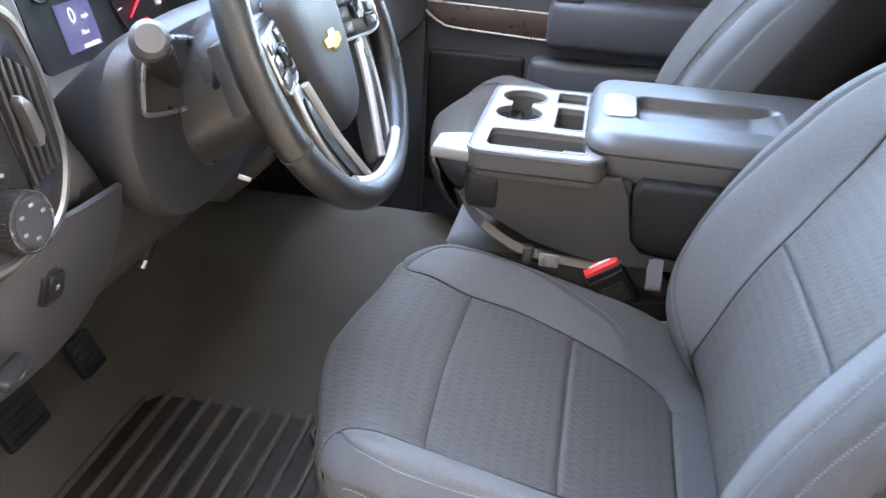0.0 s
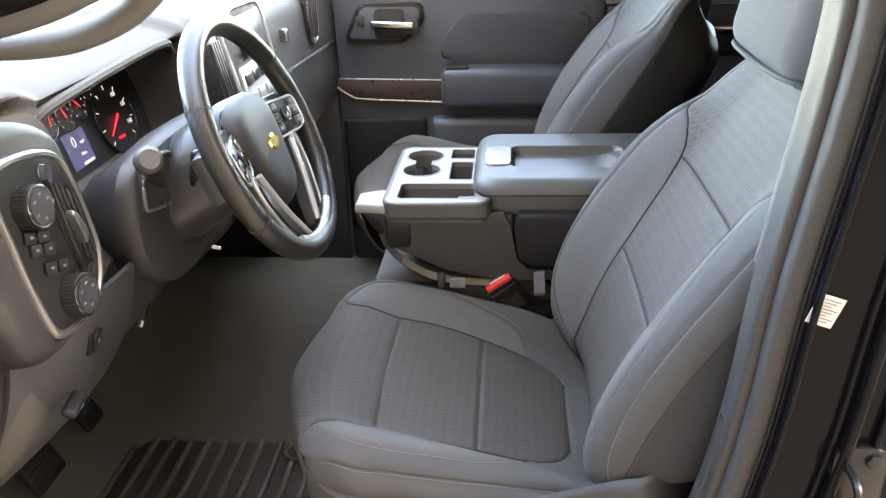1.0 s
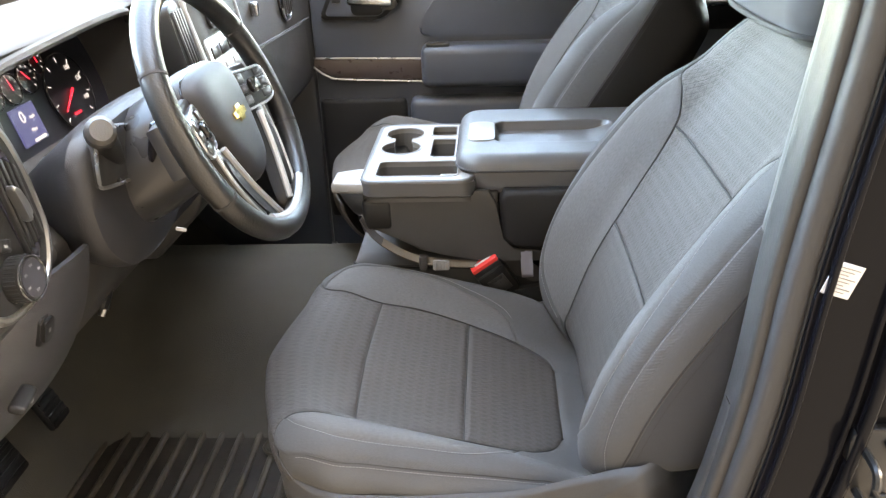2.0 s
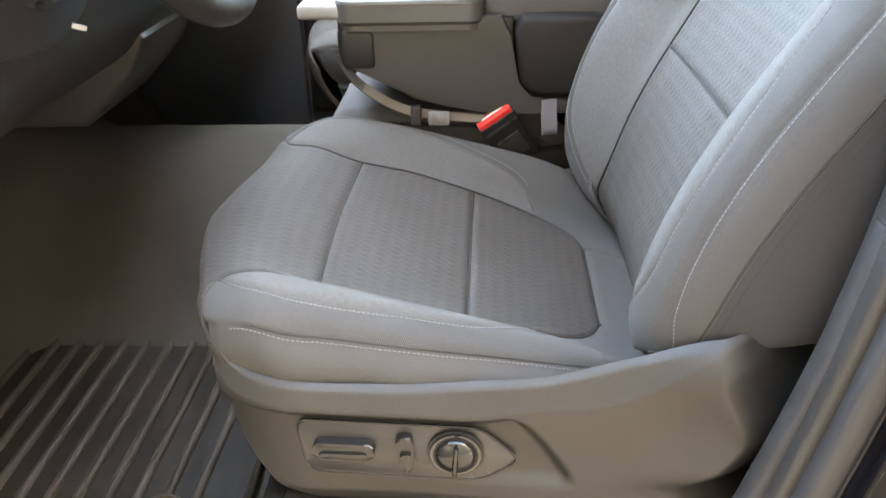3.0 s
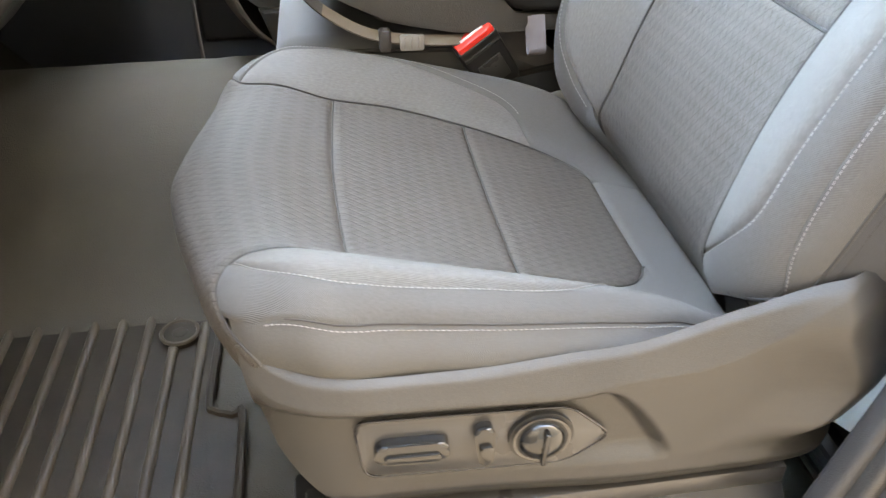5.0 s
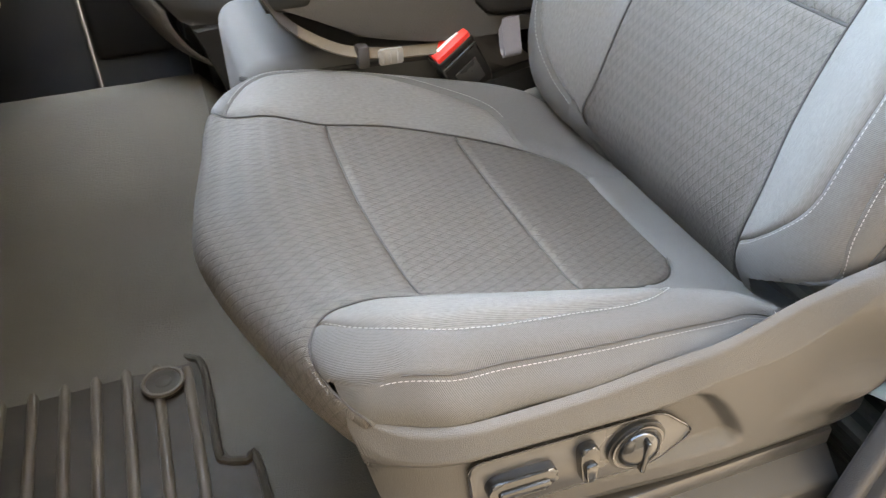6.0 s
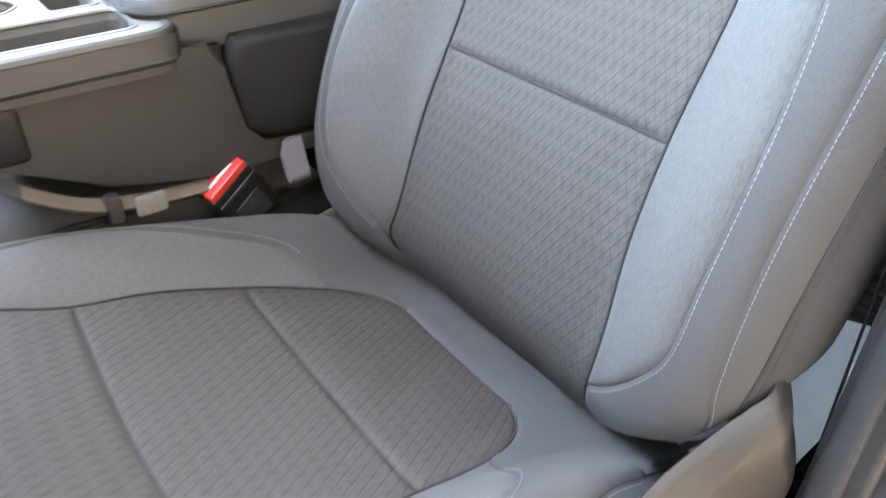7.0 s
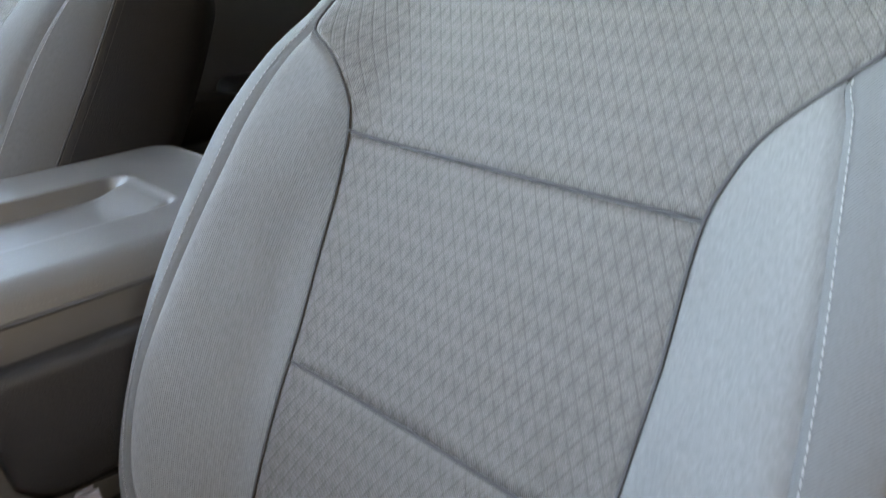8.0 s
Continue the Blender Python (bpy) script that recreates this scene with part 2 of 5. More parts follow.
GROUND = material("worn_asphalt", (0.047, 0.0405, 0.034), 0.9, vary=0.25, grain=0.8, bump=0.6, fine=60)

# ---- building helpers ----
def part(name, bm, mat, parent=None, label="", smooth=True):
    bmesh.ops.recalc_face_normals(bm, faces=bm.faces)
    me = bpy.data.meshes.new(name)
    bm.to_mesh(me)
    bm.free()
    me.materials.append(mat)
    for p in me.polygons:
        p.use_smooth = smooth
    ob = new(name, me)
    if smooth:
        me.set_sharp_from_angle(angle=radians(38))
    if parent is not None:
        ob.parent = parent
    if label:
        ob["label"] = label
    return ob


def thing(name, label, category, group="", kind=""):
    return tagged(new(name), label, category, group, kind)


def box(x0, x1, y0, y1, z0, z1, r=0.004, seg=2, bm=None):
    bm = bm or bmesh.new()
    vs = bmesh.ops.create_cube(bm, size=1.0)["verts"]
    for v in vs:
        v.co = Vector(((x0 + x1) / 2 + v.co.x * (x1 - x0), (y0 + y1) / 2 + v.co.y * (y1 - y0), (z0 + z1) / 2 + v.co.z * (z1 - z0)))
    r = min(r, 0.49 * min(abs(x1 - x0), abs(y1 - y0), abs(z1 - z0)))
    if r > 0:
        es = list({e for v in vs for e in v.link_edges})
        bmesh.ops.bevel(bm, geom=es, offset=r, segments=seg, affect='EDGES', profile=0.5)
    return bm


def moved(bm, m):
    bmesh.ops.transform(bm, matrix=m, verts=bm.verts)
    return bm


def tube(points, r, sides=10, closed=False, bm=None, flat=1.0, up=(0, 0, 1)):
    """A round or flattened bar along points; r is one radius or one for each point."""
    bm = bm or bmesh.new()
    pts = [Vector(p) for p in points]
    n = len(pts)
    rings = []
    for i, p in enumerate(pts):
        if closed:
            d = pts[(i + 1) % n] - pts[i - 1]
        else:
            d = pts[min(i + 1, n - 1)] - pts[max(i - 1, 0)]
        d.normalize()
        side = d.cross(Vector(up))
        if side.length < 1e-4:
            side = d.cross(Vector((1, 0, 0)))
        side.normalize()
        upv = side.cross(d)
        rr = r[i] if isinstance(r, (list, tuple)) else r
        rings.append([bm.verts.new(p + side * rr * math.cos(a) + upv * rr * flat * math.sin(a))
                      for a in (2 * math.pi * k / sides for k in range(sides))])
    for i in range(n if closed else n - 1):
        a, b = rings[i], rings[(i + 1) % n]
        for k in range(sides):
            bm.faces.new((a[k], a[(k + 1) % sides], b[(k + 1) % sides], b[k]))
    if not closed:
        bm.faces.new(rings[0])
        bm.faces.new(rings[-1])
    return bm


def eased(points, r, n=4):
    """An outline with its corners rounded to about r."""
    out, pts = [], [Vector(p) for p in points]
    for i, p in enumerate(pts):
        a, b = pts[i - 1] - p, pts[(i + 1) % len(pts)] - p
        p0 = p + a.normalized() * min(r, a.length * .45)
        p1 = p + b.normalized() * min(r, b.length * .45)
        for k in range(n + 1):
            q = k / n
            out.append(tuple(p0 * (1 - q) ** 2 + p * 2 * q * (1 - q) + p1 * q * q))
    return out


def prism(outline, axis, lo, hi, r=0.004, seg=2, bm=None):
    """A plate from a 2D outline, thick along an axis ('x': outline is y, z; 'y': x, z; 'z': x, y), with rounded rims."""
    bm = bm or bmesh.new()

    def place(a, b, c):
        return {'x': (c, a, b), 'y': (a, c, b), 'z': (a, b, c)}[axis]
    low = [bm.verts.new(place(a, b, lo)) for a, b in outline]
    top = [bm.verts.new(place(a, b, hi)) for a, b in outline]
    faces = [bm.faces.new(low), bm.faces.new(top)]
    n = len(outline)
    for i in range(n):
        faces.append(bm.faces.new((low[i], low[(i + 1) % n], top[(i + 1) % n], top[i])))
    if r > 0:
        rim = list(faces[0].edges) + list(faces[1].edges)
        bmesh.ops.bevel(bm, geom=rim, offset=min(r, abs(hi - lo) * 0.45), segments=seg, affect='EDGES', profile=0.5)
    return bm


def rounded(a0, a1, b0, b1, r, n=5):
    """The outline of a rectangle with round corners."""
    out = []
    for ca, cb, start in ((a1 - r, b1 - r, 0), (a0 + r, b1 - r, 90), (a0 + r, b0 + r, 180), (a1 - r, b0 + r, 270)):
        for k in range(n + 1):
            t = radians(start + 90 * k / n)
            out.append((ca + r * math.cos(t), cb + r * math.sin(t)))
    return out


def smooth_line(points, n=8, closed=False):
    """Catmull-Rom through the points."""
    pts = [np.array(p, float) for p in points]
    m = len(pts)
    out = []
    for i in range(m if closed else m - 1):
        if closed:
            p0, p1, p2, p3 = pts[i - 1], pts[i], pts[(i + 1) % m], pts[(i + 2) % m]
        else:
            p0, p1, p2, p3 = pts[max(i - 1, 0)], pts[i], pts[i + 1], pts[min(i + 2, m - 1)]
        for k in range(n):
            t = k / n
            out.append(0.5 * (2 * p1 + (p2 - p0) * t + (2 * p0 - 5 * p1 + 4 * p2 - p3) * t * t + (3 * p1 - p0 - 3 * p2 + p3) * t ** 3))
    if not closed:
        out.append(pts[-1])
    return out


def sheet(fn, nu, nv, bm=None, uv=None):
    """A grid surface fn(s, t) for s, t in 0..1, with UVs from uv(s, t) in metres."""
    bm = bm or bmesh.new()
    grid = [[bm.verts.new(fn(i / nu, j / nv)) for j in range(nv + 1)] for i in range(nu + 1)]
    layer = bm.loops.layers.uv.verify() if uv else None
    for i in range(nu):
        for j in range(nv):
            ij = ((i, j), (i + 1, j), (i + 1, j + 1), (i, j + 1))
            fc = bm.faces.new([grid[a][b] for a, b in ij])
            if uv:
                for lp, (a, b) in zip(fc.loops, ij):
                    lp[layer].uv = uv(a / nu, b / nv)
    return bm


def thick(bm, d):
    """Gives an open sheet thickness."""
    bmesh.ops.recalc_face_normals(bm, faces=bm.faces)
    bmesh.ops.solidify(bm, geom=bm.faces[:], thickness=d)
    return bm


def disc(r, h, sides=32, bevel=0.002, bm=None):
    bm = bm or bmesh.new()
    return prism([(r * math.cos(2 * math.pi * k / sides), r * math.sin(2 * math.pi * k / sides)) for k in range(sides)], 'z', 0, h, bevel, 2, bm)


def stitches(points, gap=0.0041, long=0.0029, r=0.00045, lift=None):
    """Short thread stitches along a line, as one mesh."""
    bm = bmesh.new()
    pts = [Vector(p) for p in points]
    carry = 0.0
    for a, b in zip(pts, pts[1:]):
        d = b - a
        ln = d.length
        if ln < 1e-7:
            continue
        d /= ln
        s = carry
        while s < ln:
            p = a + d * s
            q = p + d * long
            tube([p, (p + q) / 2 + (lift or Vector((0, 0, 0))), q], [r * 0.6, r, r * 0.6], 5, bm=bm)
            s += gap
        carry = s - ln
    return bm


def lerp_table(table, u):
    """Straight interpolation in rows of (u, value...)."""
    for (a, b) in zip(table, table[1:]):
        if u <= b[0]:
            k = 0 if b[0] == a[0] else max(0.0, (u - a[0]) / (b[0] - a[0]))
            return [x + (y - x) * k for x, y in zip(a[1:], b[1:])]
    return list(table[-1][1:])


def curve_table(table, u):
    """Smooth (Catmull-Rom) interpolation in rows of (u, value...)."""
    n = len(table)
    if u <= table[0][0]:
        return list(table[0][1:])
    if u >= table[-1][0]:
        return list(table[-1][1:])
    i = next(k for k in range(n - 1) if table[k][0] <= u <= table[k + 1][0])
    a, b = table[i], table[i + 1]
    h = b[0] - a[0]
    t = (u - a[0]) / h
    out = []
    for c in range(1, len(a)):
        p1, p2 = a[c], b[c]
        m1 = ((p2 - table[i - 1][c]) / (b[0] - table[i - 1][0])) * h if i > 0 else p2 - p1
        m2 = ((table[i + 2][c] - p1) / (table[i + 2][0] - a[0])) * h if i + 2 < n else p2 - p1
        out.append((2 * t ** 3 - 3 * t * t + 1) * p1 + (t ** 3 - 2 * t * t + t) * m1 + (-2 * t ** 3 + 3 * t * t) * p2 + (t ** 3 - t * t) * m2)
    return out


def taper(rings, line):
    """A closed solid through scaled copies of a line: rings of (scale, shift, height)."""
    bm = bmesh.new()
    loops = [[bm.verts.new((p[0] * k, p[1] * k + dy, z)) for p in line] for k, dy, z in rings]
    n = len(line)
    for a, b in zip(loops, loops[1:]):
        for i in range(n):
            bm.faces.new((a[i], a[(i + 1) % n], b[(i + 1) % n], b[i]))
    bm.faces.new(loops[0])
    bm.faces.new(loops[-1])
    return bm


def taper_between(rings):
    """A band through closed lines of (x, y) at their heights."""
    bm = bmesh.new()
    loops = [[bm.verts.new((p[0], p[1], z)) for p in line] for line, z in rings]
    n = len(loops[0])
    for a, b in zip(loops, loops[1:]):
        for i in range(n):
            bm.faces.new((a[i], a[(i + 1) % n], b[(i + 1) % n], b[i]))
    return bm


def circle(cx, cy, r, n=28):
    return [(cx + r * math.cos(2 * math.pi * k / n), cy + r * math.sin(2 * math.pi * k / n)) for k in range(n)]


def step(a, b, k):
    k = min(1.0, max(0.0, (k - a) / (b - a)))
    return k * k * (3 - 2 * k)


# ---- ground and cab ----
ground = tagged(part("ground", sheet(lambda s, t: (-400 + 800 * s, -400 + 800 * t, -.58), 8, 8), GROUND), "worn grey asphalt ground outside the truck", "ground", kind="structure")


def tunnel(y, x=0.0):
    """The hump between the footwells, higher towards the dash."""
    h = 1 - .45 * min(1.0, max(0.0, (x - .06) / .10))
    return h * curve_table([(-.5, .0), (.20, .0), (.28, .03), (.36, .11), (.44, .20), (.52, .252), (.60, .262), (.68, .232), (.74, .12), (.79, .0), (1.3, .0)], y)[0]


def toe(x):
    return 0.0 if x > -.42 else (-.42 - x) * 1.2


floor = tagged(part("floor", sheet(lambda s, t: (-.75 + 2.6 * s, -.42 + 1.64 * t, tunnel(-.42 + 1.64 * t, -.75 + 2.6 * s) + toe(-.75 + 2.6 * s) + .002 * noise.noise(Vector((s * 60, t * 40, 0)))), 90, 110), CARPET),
               "dark brown-grey carpet over the floor and tunnel", "floor", kind="structure")
tagged(part("floor_pan", box(-.80, 1.9, -.44, 1.24, -.12, -.03, .01), PLASTIC_DARK), "black floor pan under the carpet", "floor", kind="structure")
tagged(part("wall_front", box(-.84, -.76, -.46, 1.26, -.12, .92, .01), PLASTIC_DARK), "dark firewall below the windscreen", "wall", kind="structure")
tagged(part("ceiling", thick(sheet(lambda s, t: (.19 + 1.71 * s, -.36 + 1.63 * t, 1.30 - .05 * (2 * s - 1) ** 2 - .05 * (2 * t - 1) ** 4), 20, 20), .03), HEADLINER), "grey cloth headliner", "ceiling", kind="structure")
tagged(part("wall_rear", box(1.86, 1.92, -.42, 1.22, -.12, 1.26, .02), VINYL_DARK), "dark cab rear wall", "wall", kind="structure")


# unseen wall, added to block sky light and bounce warmth at the open door
tagged(part("wall_sky_block", box(-24, 24, -5.4, -5.0, -.6, 13.0, .05), RENDER), "unseen sand-coloured wall added to hold off sky light on the door side", "wall", kind="structure")

# ---- pillars and door frame on the open side ----
def ribbon(path, half, depth, mat, name, label, cat, parent=None, sharp=.006):
    """A moulding with a soft rectangular section along a path in the plane of the door frame."""
    bm = bmesh.new()
    pts = [Vector(p) for p in path]
    rings = []
    for i, p in enumerate(pts):
        d = (pts[min(i + 1, len(pts) - 1)] - pts[max(i - 1, 0)]).normalized()
        out = Vector((0, 1, 0))
        side = d.cross(out).normalized()
        ring = []
        for a, b in rounded(-half, half, -depth, depth, min(half, depth) * .6, 3):
            ring.append(bm.verts.new(p + side * a + out * b))
        rings.append(ring)
    k = len(rings[0])
    for a, b in zip(rings, rings[1:]):
        for j in range(k):
            bm.faces.new((a[j], a[(j + 1) % k], b[(j + 1) % k], b[j]))
    bm.faces.new(rings[0])
    bm.faces.new(rings[-1])
    ob = part(name, bm, mat, parent)
    return tagged(ob, label, cat) if parent is None else ob


frame_line = smooth_line([(.505, 0, .02), (.528, 0, .153), (.562, 0, .30), (.588, 0, .44), (.603, 0, .55), (.614, 0, .70), (.641, 0, .975), (.62, 0, 1.15), (.50, 0, 1.24)], 8)
pillar = thing("door_pillar", "grey-trimmed black door pillar with rubber weatherstrip", "pillar")


def along(dx, y, dz=0.0):
    return [(p[0] + dx, y, p[2] + dz) for p in frame_line]


ribbon(along(.000, -.307), .011, .022, CONSOLE, "pillar_trim", "", "", pillar)["label"] = "grained grey pillar trim"
ribbon(along(.013, -.328), .0125, .017, SEAL, "weatherstrip", "", "", pillar)["label"] = "soft grey rubber door seal"
ribbon(along(.026, -.336), .004, .010, PLASTIC_DARK, "seal_lip", "", "", pillar)
ribbon([(p[0] - .001 - .012 * step(.53, .15, p[2]), -.303, p[2]) for p in frame_line if p[2] < .53], .011, .012, SEAL, "lower_trim", "", "", pillar)["label"] = "grained grey lower pillar cover"
ribbon([(p[0] + .006, -.276, p[2]) for p in frame_line if p[2] > .685], .012, .010, TRIM_GREY, "upper_trim", "", "", pillar)["label"] = "pale grey upper pillar trim"
edge_line = [(p[0] + .024, p[2]) for p in frame_line]
part("painted_frame", prism([*edge_line, (.95, 1.24), (.95, .02)], 'y', -.352, -.30, .006), PAINT, pillar, "glossy black painted jamb")
for dx, w, out in ((.032, .003, -.360), (.086, .003, -.358), (.100, .006, -.366), (.130, .004, -.360)):
    ribbon([(p[0] + dx, -.350, p[2]) for p in frame_line if p[2] < 1.2], w, abs(out + .350), PAINT, "jamb_flange", "", "", pillar)["label"] = "raised glossy black jamb bead"
label_plate = part("certificate_label", moved(box(-.0135, .0135, -.0006, .0006, -.0165, .0165, .0004, 1), pose(.655, -.3530, .688, 0, 18, 0)), STICKER, pillar, "white printed label")
for k in range(8):
    part("print_line", moved(box(-.0105, .0105 - .004 * (k % 3), -.0002, .0002, -.00035, .00035, 0), pose(.655, -.3538, .688, 0, 18, 0) @ pose(0, 0, .0120 - .0034 * k)), PRINT, label_plate)
striker = part("striker", prism(rounded(.690, .745, .43, .53, .014), 'y', -.362, -.350, .003), METAL_DARK, pillar, "bare metal door striker")
part("striker_loop", tube(smooth_line([(.705, -.36, .455), (.705, -.392, .46), (.705, -.392, .50), (.705, -.36, .505)], 6), .0045, 8), METAL_DARK, striker)
for z in (.445, .515):
    part("bolt", moved(disc(.009, .005, 6, .001), pose(.730, -.362, z, 90, 0, 0)), METAL_DARK, striker)
latch_clip = part("trim_clip", prism(rounded(.606, .634, .396, .414, .004), 'y', -.366, -.346, .003), METAL_DARK, pillar, "dark metal trim clip")
part("clip_stud", tube([(.614, -.352, .405), (.614, -.374, .407)], .004, 10), METAL_DARK, latch_clip)
tag = part("warning_tag", moved(box(-.0045, .0045, -.0006, .0006, -.035, .035, .0004, 1), pose(.572, -.3535, .250, 0, 16, 0)), YELLOW, pillar, "yellow printed tag")
part("print_line", moved(box(-.002, .002, -.0002, .0002, -.028, .028, 0), pose(.572, -.3543, .250, 0, 16, 0)), INK, tag)
part("tag_end", moved(box(-.006, .006, -.0006, .0006, .036, .044, .0004, 1), pose(.572, -.3535, .250, 0, 16, 0)), STICKER, tag)

# sill, rear side wall and front pillar close the open side
tagged(part("sill", prism([(-.5, -.10), (-.5, .03), (.60, .03), (1.7, .03), (1.7, -.10)], 'y', -.40, -.335, .01), PLASTIC), "grained dark door sill trim", "sill", kind="structure")
tagged(part("wall_side", prism([(.952, -.10), (.952, .80), (1.86, .80), (1.86, -.10)], 'y', -.38, -.31, .02), PAINT), "black rear side of the cab", "wall", kind="structure")
tagged(part("wall_quarter", prism([(.952, 1.02), (.952, 1.26), (1.88, 1.26), (1.88, .80), (1.60, .80), (1.50, 1.02)], 'y', -.36, -.31, .02), PAINT), "black rear quarter of the cab", "wall", kind="structure")
a_pillar = thing("windscreen_pillar", "pale grey trimmed windscreen pillar with grab handle", "pillar")
part("pillar_cover", tube(smooth_line([(-.66, -.40, .90), (-.30, -.395, .955), (-.118, -.385, .984), (-.016, -.385, 1.012), (.05, -.375, 1.06), (.10, -.35, 1.24)], 6), .022, 12, flat=1.2), HANDLE_TRIM, a_pillar, "grey moulded pillar cover")
part("outer_frame", tube(smooth_line([(-.66, -.43, .915), (-.20, -.425, .975), (-.004, -.425, 1.018), (.07, -.42, 1.07), (.12, -.40, 1.25)], 6), .016, 10), PAINT, a_pillar, "black painted pillar edge")
part("grab_handle", tube(smooth_line([(-.36, -.385, .955), (-.25, -.345, .948), (-.15, -.33, .948), (-.094, -.33, .949), (-.044, -.33, .956), (.009, -.335, .978), (.045, -.35, 1.01), (.06, -.372, 1.06)], 8), [.014, .015, .016] + [.0175] * 44 + [.017] * 20, 14, flat=.8), HANDLE_TRIM, a_pillar, "pale grey moulded grab handle")
tagged(part("windscreen", thick(sheet(lambda s, t: (-.80 + 1.00 * s, -.38 + 1.58 * t, .905 + .385 * s), 6, 6), .005), GLASS), "clear raked windscreen glass", "window", kind="structure").visible_shadow = False

open_door = thing("driver_door", "dark driver door standing open", "car door")
OD = Matrix.Translation((-.50, -.43, 0)) @ Matrix.Rotation(radians(-58), 4, 'Z')
part("door_panel", moved(box(0, 1.05, -.05, .05, -.08, .88, .02), OD), VINYL_DARK, open_door)
part("door_skin", moved(box(0, 1.05, -.10, -.052, -.10, .90, .02), OD), PAINT, open_door)
part("window_pane", moved(box(.03, 1.02, -.03, -.025, .88, 1.22, 0), OD), GLASS, open_door).visible_shadow = False

# ---- passenger side ----
DY = 1.115


def side_door(name, x0, x1, label, skin):
    door = thing(name, label, "car door")
    part("door_panel", prism([(x0, -.10), (x0, .86), (x0 + .02, .88), (x1 - .02, .88), (x1, .86), (x1, -.10)], 'y', DY, DY + .10, .012), skin, door, "dark vinyl door panel")
    part("window_sill", prism([(x0, .86), (x0, .90), (x1, .90), (x1, .86)], 'y', DY - .01, DY + .10, .01), DASH_TOP, door)
    part("window_pane", box(x0 + .01, x1 - .01, DY + .05, DY + .055, .90, 1.24, 0), GLASS, door).visible_shadow = False
    return door


door_front = side_door("passenger_door", -.125, .60, "closed dark vinyl passenger door with brown trim strip", VINYL_DOOR)
bezel = part("handle_bezel", prism(eased([(-.100, .680), (-.052, .780), (.118, .780), (.124, .733), (.066, .676)], .018), 'y', DY - .012, DY + .01, .006), PLASTIC_DARK, door_front, "dark angled handle bezel")
part("bezel_step", prism(eased([(-.084, .690), (-.044, .770), (.108, .770), (.112, .736), (.060, .686)], .014), 'y', DY - .015, DY - .010, .003), VINYL_DOOR, bezel)
part("handle_cup", prism(rounded(-.012, .070, .690, .767, .014), 'y', DY - .0175, DY - .014, .001), PLASTIC_DARK, bezel)
part("door_handle", moved(box(-.058, .058, -.008, .008, -.0105, .0105, .006, 3), pose(.040, DY - .034, .727, 0, 3, 0)), CHROME, door_front, "satin chrome pull handle")
part("handle_stem", prism(eased([(.068, .706), (.072, .738), (.106, .738), (.108, .712), (.094, .704)], .006), 'y', DY - .032, DY, .003), PLASTIC_SMOOTH, door_front)
part("door_insert", prism(eased([(.155, .630), (.175, .690), (.225, .748), (.560, .750), (.575, .630)], .035, 6), 'y', DY - .010, DY + .01, .008, 3), VINYL_DOOR, door_front, "raised dark vinyl door panel")
part("lock_switch", box(-.062, -.038, DY - .018, DY - .012, .722, .748, .003), PLASTIC_SMOOTH, door_front)
part("trim_strip", prism([(-.146, .581), (-.118, .556), (-.092, .538), (-.064, .529), (.165, .518), (.165, .573)], 'y', DY - .014, DY + .004, .004), WOODGRAIN, door_front, "glossy dark brown trim strip")
part("trim_edge", tube(smooth_line([(.165, DY - .016, .515), (-.05, DY - .016, .525), (-.088, DY - .016, .534), (-.118, DY - .016, .553), (-.150, DY - .016, .583)], 8), .003, 6), SILVER, door_front, "thin silver trim edge")
part("trim_edge", tube([(-.150, DY - .016, .584), (.165, DY - .016, .576)], .0022, 6), SILVER, door_front)
part("armrest", moved(box(-.21, .21, -.045, .05, -.055, .055, .022, 4), pose(.375, DY - .02, .560, 0, 0, 0)), VINYL_DOOR, door_front, "dark vinyl door armrest")
part("map_pocket", box(.13, .58, DY - .05, DY + .02, .24, .475, .02, 3), VINYL_DOOR, door_front)
part("lower_panel", box(-.12, .12, DY - .010, DY + .02, .12, .47, .02, 3), VINYL_DARK, door_front)
part("window_switch", box(.18, .24, DY - .055, DY - .03, .612, .622, .003), PLASTIC_SMOOTH, door_front)
tagged(part("wall_pillar", box(.60, .70, DY + .005, DY + .10, -.10, .76, .012), VINYL), "grey middle pillar trim on the passenger side", "pillar", kind="structure")
tagged(part("wall_pillar_upper", box(.595, .705, DY + .003, DY + .10, .762, 1.25, .012), TRIM_PALE), "pale upper middle pillar trim", "pillar", kind="structure")
door_rear = side_door("rear_door", .70, 1.60, "closed dark vinyl rear door with chrome handle", VINYL)
part("handle_bezel", prism(rounded(.825, 1.01, .630, .760, .03), 'y', DY - .010, DY + .01, .006), PLASTIC_DARK, door_rear)
part("door_handle", moved(box(-.05, .05, -.008, .008, -.012, .012, .006, 3), pose(.917, DY - .026, .700)), CHROME, door_rear, "satin chrome pull handle")
part("armrest", box(.80, 1.10, DY - .075, DY + .02, .44, .52, .02, 3), VINYL_DARK, door_rear)
part("pull_cup", box(1.02, 1.24, DY - .060, DY + .02, .44, .545, .028, 4), VINYL_DARK, door_rear)
tagged(part("wall_rear_side", prism([(1.60, -.1), (1.60, 1.24), (1.90, 1.24), (1.90, -.1)], 'y', DY, DY + .1, .01), VINYL_DOOR), "dark trim beside the rear window", "wall", kind="structure")
tagged(part("wall_kick", box(-.80, -.13, DY + .01, DY + .10, -.1, .90, .01), VINYL_DOOR), "dark kick panel on the passenger side", "wall", kind="structure")
